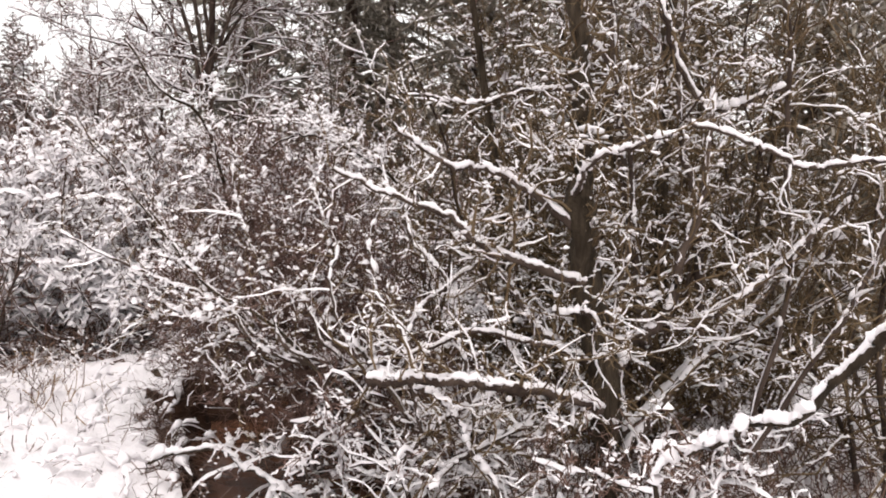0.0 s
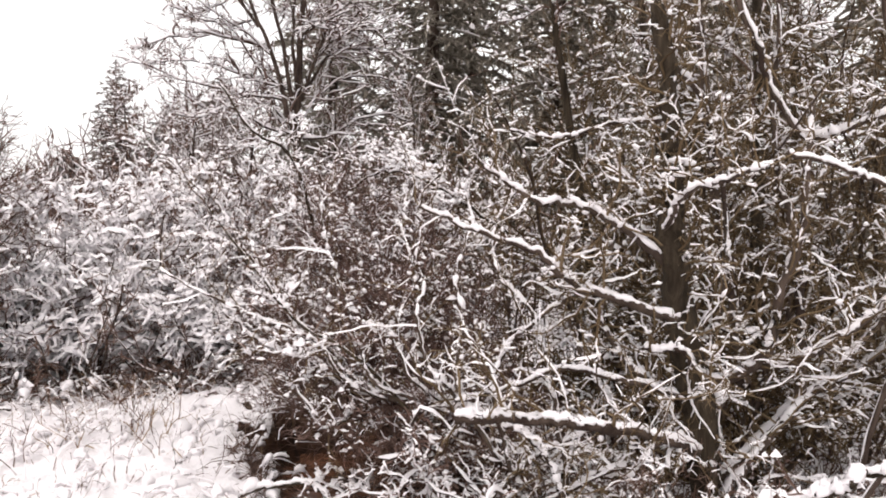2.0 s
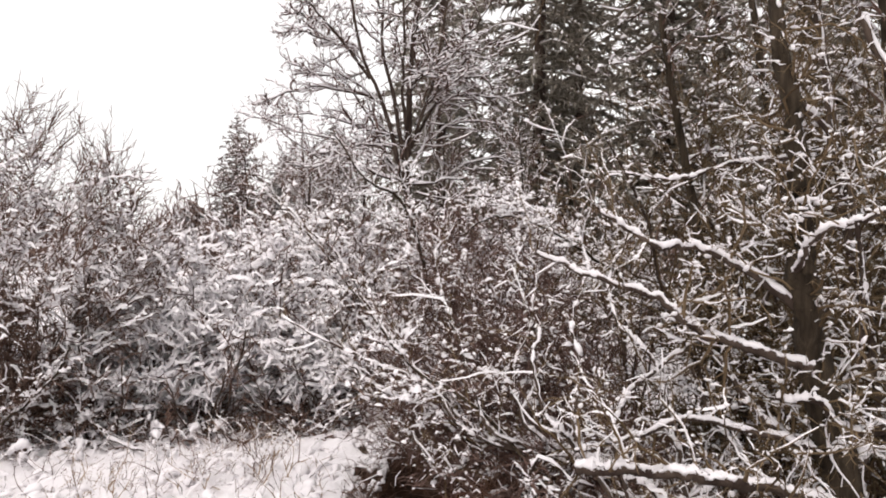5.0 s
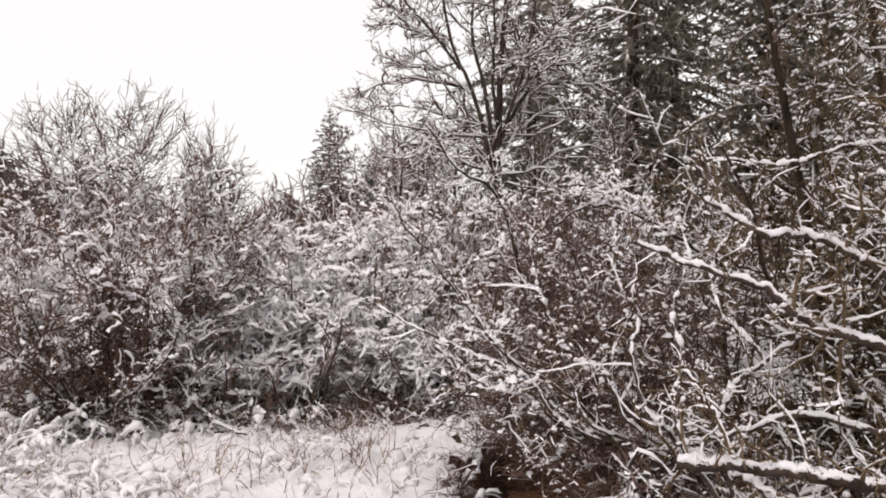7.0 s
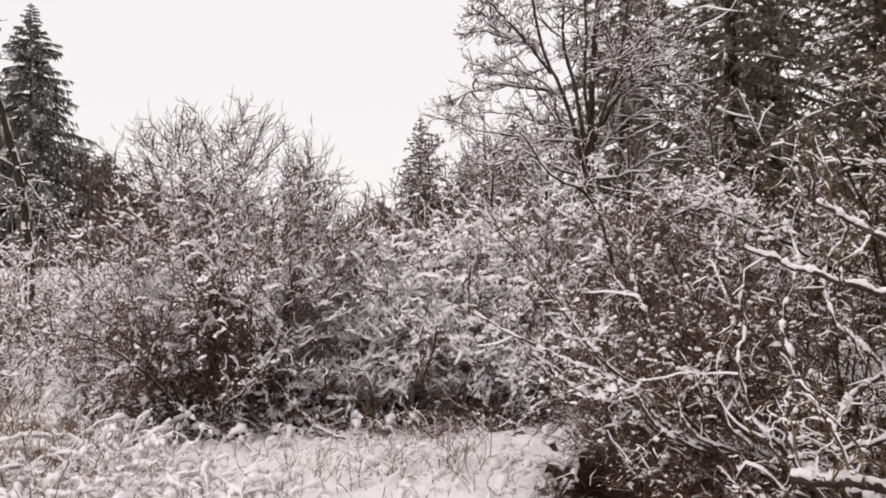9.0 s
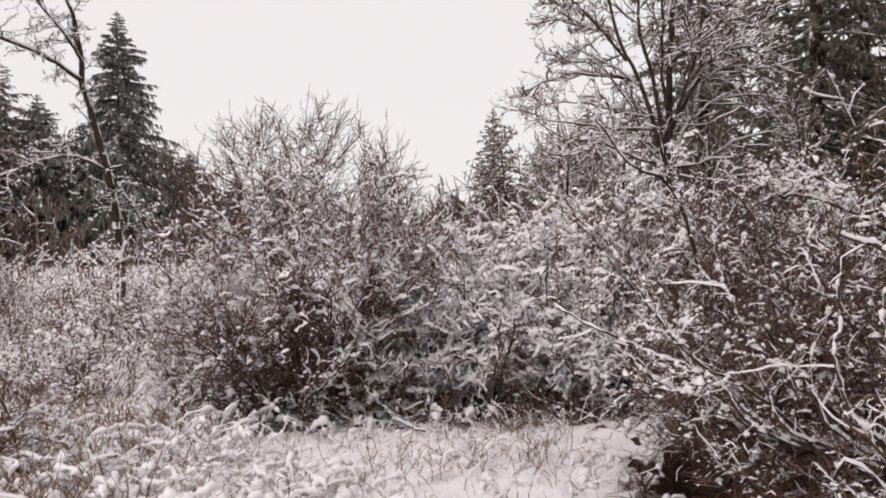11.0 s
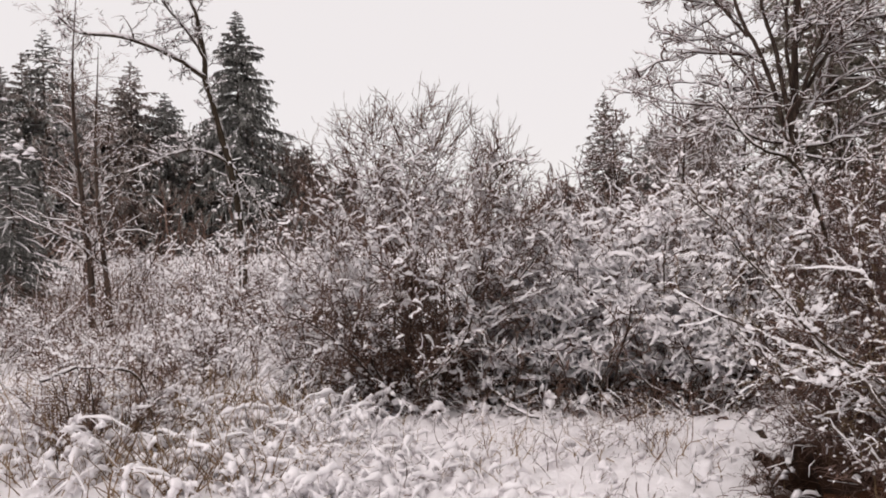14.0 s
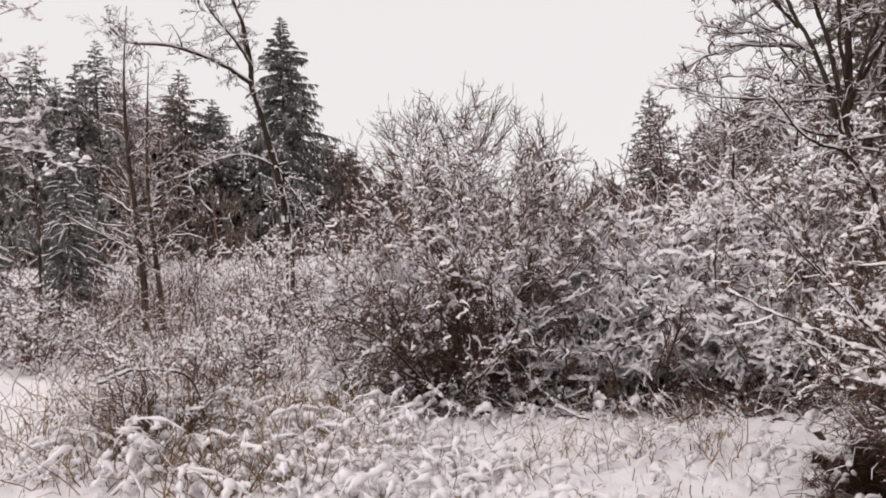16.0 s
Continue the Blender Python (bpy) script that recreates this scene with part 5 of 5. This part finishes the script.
single(229, "willow_bough", [(2.6, 5.2, 1.5), (2.15, 5.2, 1.75), (1.95, 5.5, 1.9), (1.75, 5.6, 1.93), (1.5, 5.7, 1.8)], 0.014, 0.006, "long bough of a willow reaching over the ditch", 20, (0.2, 0.5), 0.008, 0.014, (), "", "branch")

# ---- foreground brambles and grass ----
BR = np.random.default_rng(300)
for s in range(26):
    x, y = (-4.2 + 2.6 * (s % 6) / 5 + BR.uniform(-0.25, 0.25), 4.7 + 0.62 * (s // 6) + BR.uniform(-0.2, 0.2)) if s < 24 else (-0.3 + (s - 24) * 0.8, 7.3)
    x -= 0.5 * (y - 4.7)
    shrub(301 + s, x, y, BR.uniform(0.5, 0.8), 0.6, 22, (3,), (10, 4), 0.010, TWIG if s % 3 else STRAW, thick=0.005, name="bramble", label="low bramble bowed under thick lumpy snow", group="brambles", up=-0.2, base_r=0.3,
          lumps=True, bead=230, size=(0.014, 0.046), bare=0.3, bald=0.4, inside=False, wander=0.42, droop=0.9, wide=(0.45, 0.85), drape=18, deep=(0.035, 0.09))
for s in range(20):
    x, y = -1.8 + 2.2 * (s % 5) / 4 + BR.uniform(-0.25, 0.25), 4.4 + 0.6 * (s // 5) + BR.uniform(-0.25, 0.25)
    shrub(341 + s, x, y, BR.uniform(0.22, 0.42), 0.4, 13, (3,), (7, 3), 0.008, STRAW if s % 2 else TWIG, thick=0.0035, name="snowy_tuft", label="flattened grass tuft under lumps of snow", group="snowy tufts", up=-0.2, base_r=0.25,
          lumps=True, bead=45, size=(0.014, 0.045), bare=0.5, inside=False, wander=0.4, droop=0.6, wide=(0.5, 0.95), drape=12, deep=(0.04, 0.085))
for s in range(10):
    x, y = -2.9 + 1.7 * (s % 5) / 4 + BR.uniform(-0.15, 0.15), 4.25 + 0.6 * (s // 5) + BR.uniform(-0.2, 0.2)
    shrub(371 + s, x, y, BR.uniform(0.3, 0.45), 0.45, 16, (3,), (8, 3), 0.009, STRAW if s % 2 else TWIG, thick=0.004, name="snowy_tuft", label="flattened grass tuft under thick lumps of snow", group="snowy tufts", up=-0.22, base_r=0.3,
          lumps=True, bead=150, size=(0.014, 0.046), bare=0.4, bald=0.4, inside=False, wander=0.42, droop=0.9, wide=(0.45, 0.85), drape=17, deep=(0.05, 0.11))
for s in range(9):
    x = -3.0 + 0.55 * s + BR.uniform(-0.15, 0.15)
    shrub(331 + s, x, 6.95 + 0.06 * s + BR.uniform(-0.12, 0.12), 0.5, 0.45, 22, (4,), (8, 3), 0.009, TWIG, thick=0.005, name="bramble", label="matted brown bramble with drapes of snow", group="brambles", up=-0.15, base_r=0.3,
          drape=4, bead=90, size=(0.01, 0.03), bare=0.3, inside=False, wander=0.28, droop=0.6, wide=(0.45, 0.9))
shrub(390, -3.95, 5.15, 0.7, 0.5, 10, (), (7,), 0.012, TWIG, thick=0.012, name="bare_shrub", label="low bare brown shrub with little snow", bead=160, size=(0.01, 0.03), bare=0.5, bald=0.8, inner=16, dome=(0.85, 0.6, 0.95, 130, 0.1), tip=6)
single(391, "dead_branch", [(-4.35, 5.0, 0.62), (-4.1, 5.1, 0.7), (-3.8, 5.15, 0.69), (-3.6, 5.2, 0.55), (-3.5, 5.25, 0.1)], 0.012, 0.009, "thin dark dead branch over the brambles", 6, (0.1, 0.3), 0.01, 0.02, (), "", "branch")
thicket(157, [(-5.2, 4.4), (-1.8, 4.4), (-2.4, 7.0), (-6.4, 7.0)], 420, 0.45, "dry_undergrowth", "brown dead stalks between snowy brambles", (3,), (5, 3), 0.012, STRAW, 0.004, 0.5, -0.1, 0.25, bead=3000, size=(0.01, 0.04))
rng = np.random.default_rng(399)
gp = np.c_[rng.normal(-3.7, 1.2, 2100), rng.uniform(4.2, 7.0, 2100)]
gp[:, 0] -= 0.5 * (gp[:, 1] - 5.6)
gp = gp[(waves(gp[:, 0], gp[:, 1], 43, 0.6) > -0.12) & (gp[:, 0] < -2.3)]
n = len(gp)
mat = grow(rng, np.c_[gp, ground_height(gp[:, 0], gp[:, 1]) - 0.02], np.c_[rng.normal(0, 0.4, (n, 2)), np.ones(n)], rng.uniform(0.2, 0.65, n), rng.uniform(0.002, 0.006, n), 4, 0.22, -0.12, 0.5)
gp = rng.uniform((-3.4, 6.8), (4.6, 11.5), (9500, 2))
n = len(gp)
litter = grow(rng, np.c_[gp, ground_height(gp[:, 0], gp[:, 1]) - 0.01], np.c_[rng.normal(0, 1, (n, 2)), rng.uniform(0.1, 0.6, n)], rng.uniform(0.12, 0.4, n), rng.uniform(0.004, 0.011, n), 2, 0.25, -0.25, 0.5)
tagged(new("leaf_litter", rods("leaf_litter", [litter], TWIG)), "matted dark brown dead stalks under the shrubs", "undergrowth", kind="stuff")
gp = rng.uniform((2.1, 1.6), (4.8, 6.2), (3600, 2))
n = len(gp)
brash = grow(rng, np.c_[gp, ground_height(gp[:, 0], gp[:, 1]) - 0.02], np.c_[rng.normal(0, 0.7, (n, 2)), np.ones(n)], rng.uniform(0.15, 0.6, n), rng.uniform(0.002, 0.006, n), 3, 0.3, -0.2, 0.5)
tagged(new("brash", rods("brash", [brash], TWIG)), "brown brash and dead stalks by the ditch", "undergrowth", kind="stuff")
tagged(new("dead_grass", rods("dead_grass", [mat], STRAW)), "matted brown dead grass between brambles", "grass", kind="stuff")
rng = np.random.default_rng(400)
gp = rng.uniform((-7, 4.0), (0.8, 7.3), (1700, 2))
gp = gp[waves(gp[:, 0], gp[:, 1], 41, 0.8) > 0.0]
gzv = ground_height(gp[:, 0], gp[:, 1])
gp, gzv = gp[gzv > -0.2], gzv[gzv > -0.2]
n = len(gp)
blades = grow(rng, np.c_[gp, gzv - 0.02], np.c_[rng.normal(0, 0.6, (n, 2)), np.ones(n)], 0.03 + 0.32 * rng.random(n) ** 2, np.full(n, 0.0017), 5, 0.3, -0.12)
tagged(new("dry_grass", twigs("dry_grass", rng, [blades], [TWIG, SNOW], 0.008, 0.6)), "dry brown grass blades poking through snow", "grass", kind="stuff")


near = DITCH[(DITCH[:, 1] > 2.5) & (DITCH[:, 1] < 7.2) & (DITCH[:, 0] < 4)]
bank = np.concatenate([q + rng.normal(0, 0.1, (60, 2)) for q in near for _ in range(3)]) + rng.choice([-1, 1], (len(near) * 180, 1)) * (0.7, 0.25) + rng.normal(0, 0.06, (len(near) * 180, 2))
bz = ground_height(bank[:, 0], bank[:, 1])
bank, bz = bank[(bz > -0.35) & (bz < 0.02)], bz[(bz > -0.35) & (bz < 0.02)]
n = len(bank)
fringe = grow(rng, np.c_[bank, bz], np.c_[rng.normal(0, 0.6, (n, 2)), rng.uniform(-0.2, 0.8, n)], rng.uniform(0.08, 0.3, n), rng.uniform(0.0015, 0.004, n), 3, 0.25, -0.3, 0.5)
tagged(new("bank_grass", rods("bank_grass", [fringe], TWIG)), "dead roots and grass fringing the ditch", "grass", kind="stuff")


def weed(seed, x, y, stalks, height):
    rng = np.random.default_rng(seed)
    o = np.array((x, y, gz(x, y) - 0.03))
    root = thing("dry_weed", o, "thin dry weed stalks standing in snow", "weed", "dry weeds")
    p = o + np.c_[rng.normal(0, 0.09, (stalks, 2)), np.zeros(stalks)]
    s = grow(rng, p, np.c_[rng.normal(0, 0.32, (stalks, 2)), np.ones(stalks)], height * rng.uniform(0.5, 1.1, stalks), np.full(stalks, 0.0042), 9, 0.2, -0.03)
    each("stalk", rng, s, [STRAW if seed % 2 else TWIG, SNOW], 0.01, 0.7, o, root)
    t = grow(rng, *spawn(rng, *s, 5, (0.35, 1), (20, 55), (0.2, 0.45), 0.7, (0, 0, 0.3), 0.0024), 5, 0.25, -0.02)
    stuff(part("twig", twigs("twig", rng, [t], [STRAW if seed % 2 else TWIG, SNOW], 0.01, 0.6, o, bald=0.6), root))


for s, (x, y, c, h) in enumerate([(0.0, 5.95, 9, 0.55), (-0.25, 5.5, 6, 0.6), (-0.6, 5.2, 5, 0.5), (-1.1, 5.0, 5, 0.5), (-1.5, 4.6, 6, 0.5), (0.3, 5.2, 4, 0.4), (-0.9, 5.9, 4, 0.35), (-0.05, 6.5, 6, 0.45), (-4.6, 5.3, 8, 0.6), (-2.0, 5.1, 7, 0.5),
                                      (-1.28, 5.35, 8, 0.55), (-0.95, 5.5, 9, 0.6), (0.12, 5.95, 9, 0.6), (-1.74, 5.0, 8, 0.5), (-0.43, 5.9, 12, 0.65), (0.05, 5.6, 8, 0.55), (-2.6, 4.9, 8, 0.5), (-0.7, 4.8, 7, 0.4), (-0.1, 4.9, 6, 0.4)]):
    weed(420 + s, x, y, c, h)
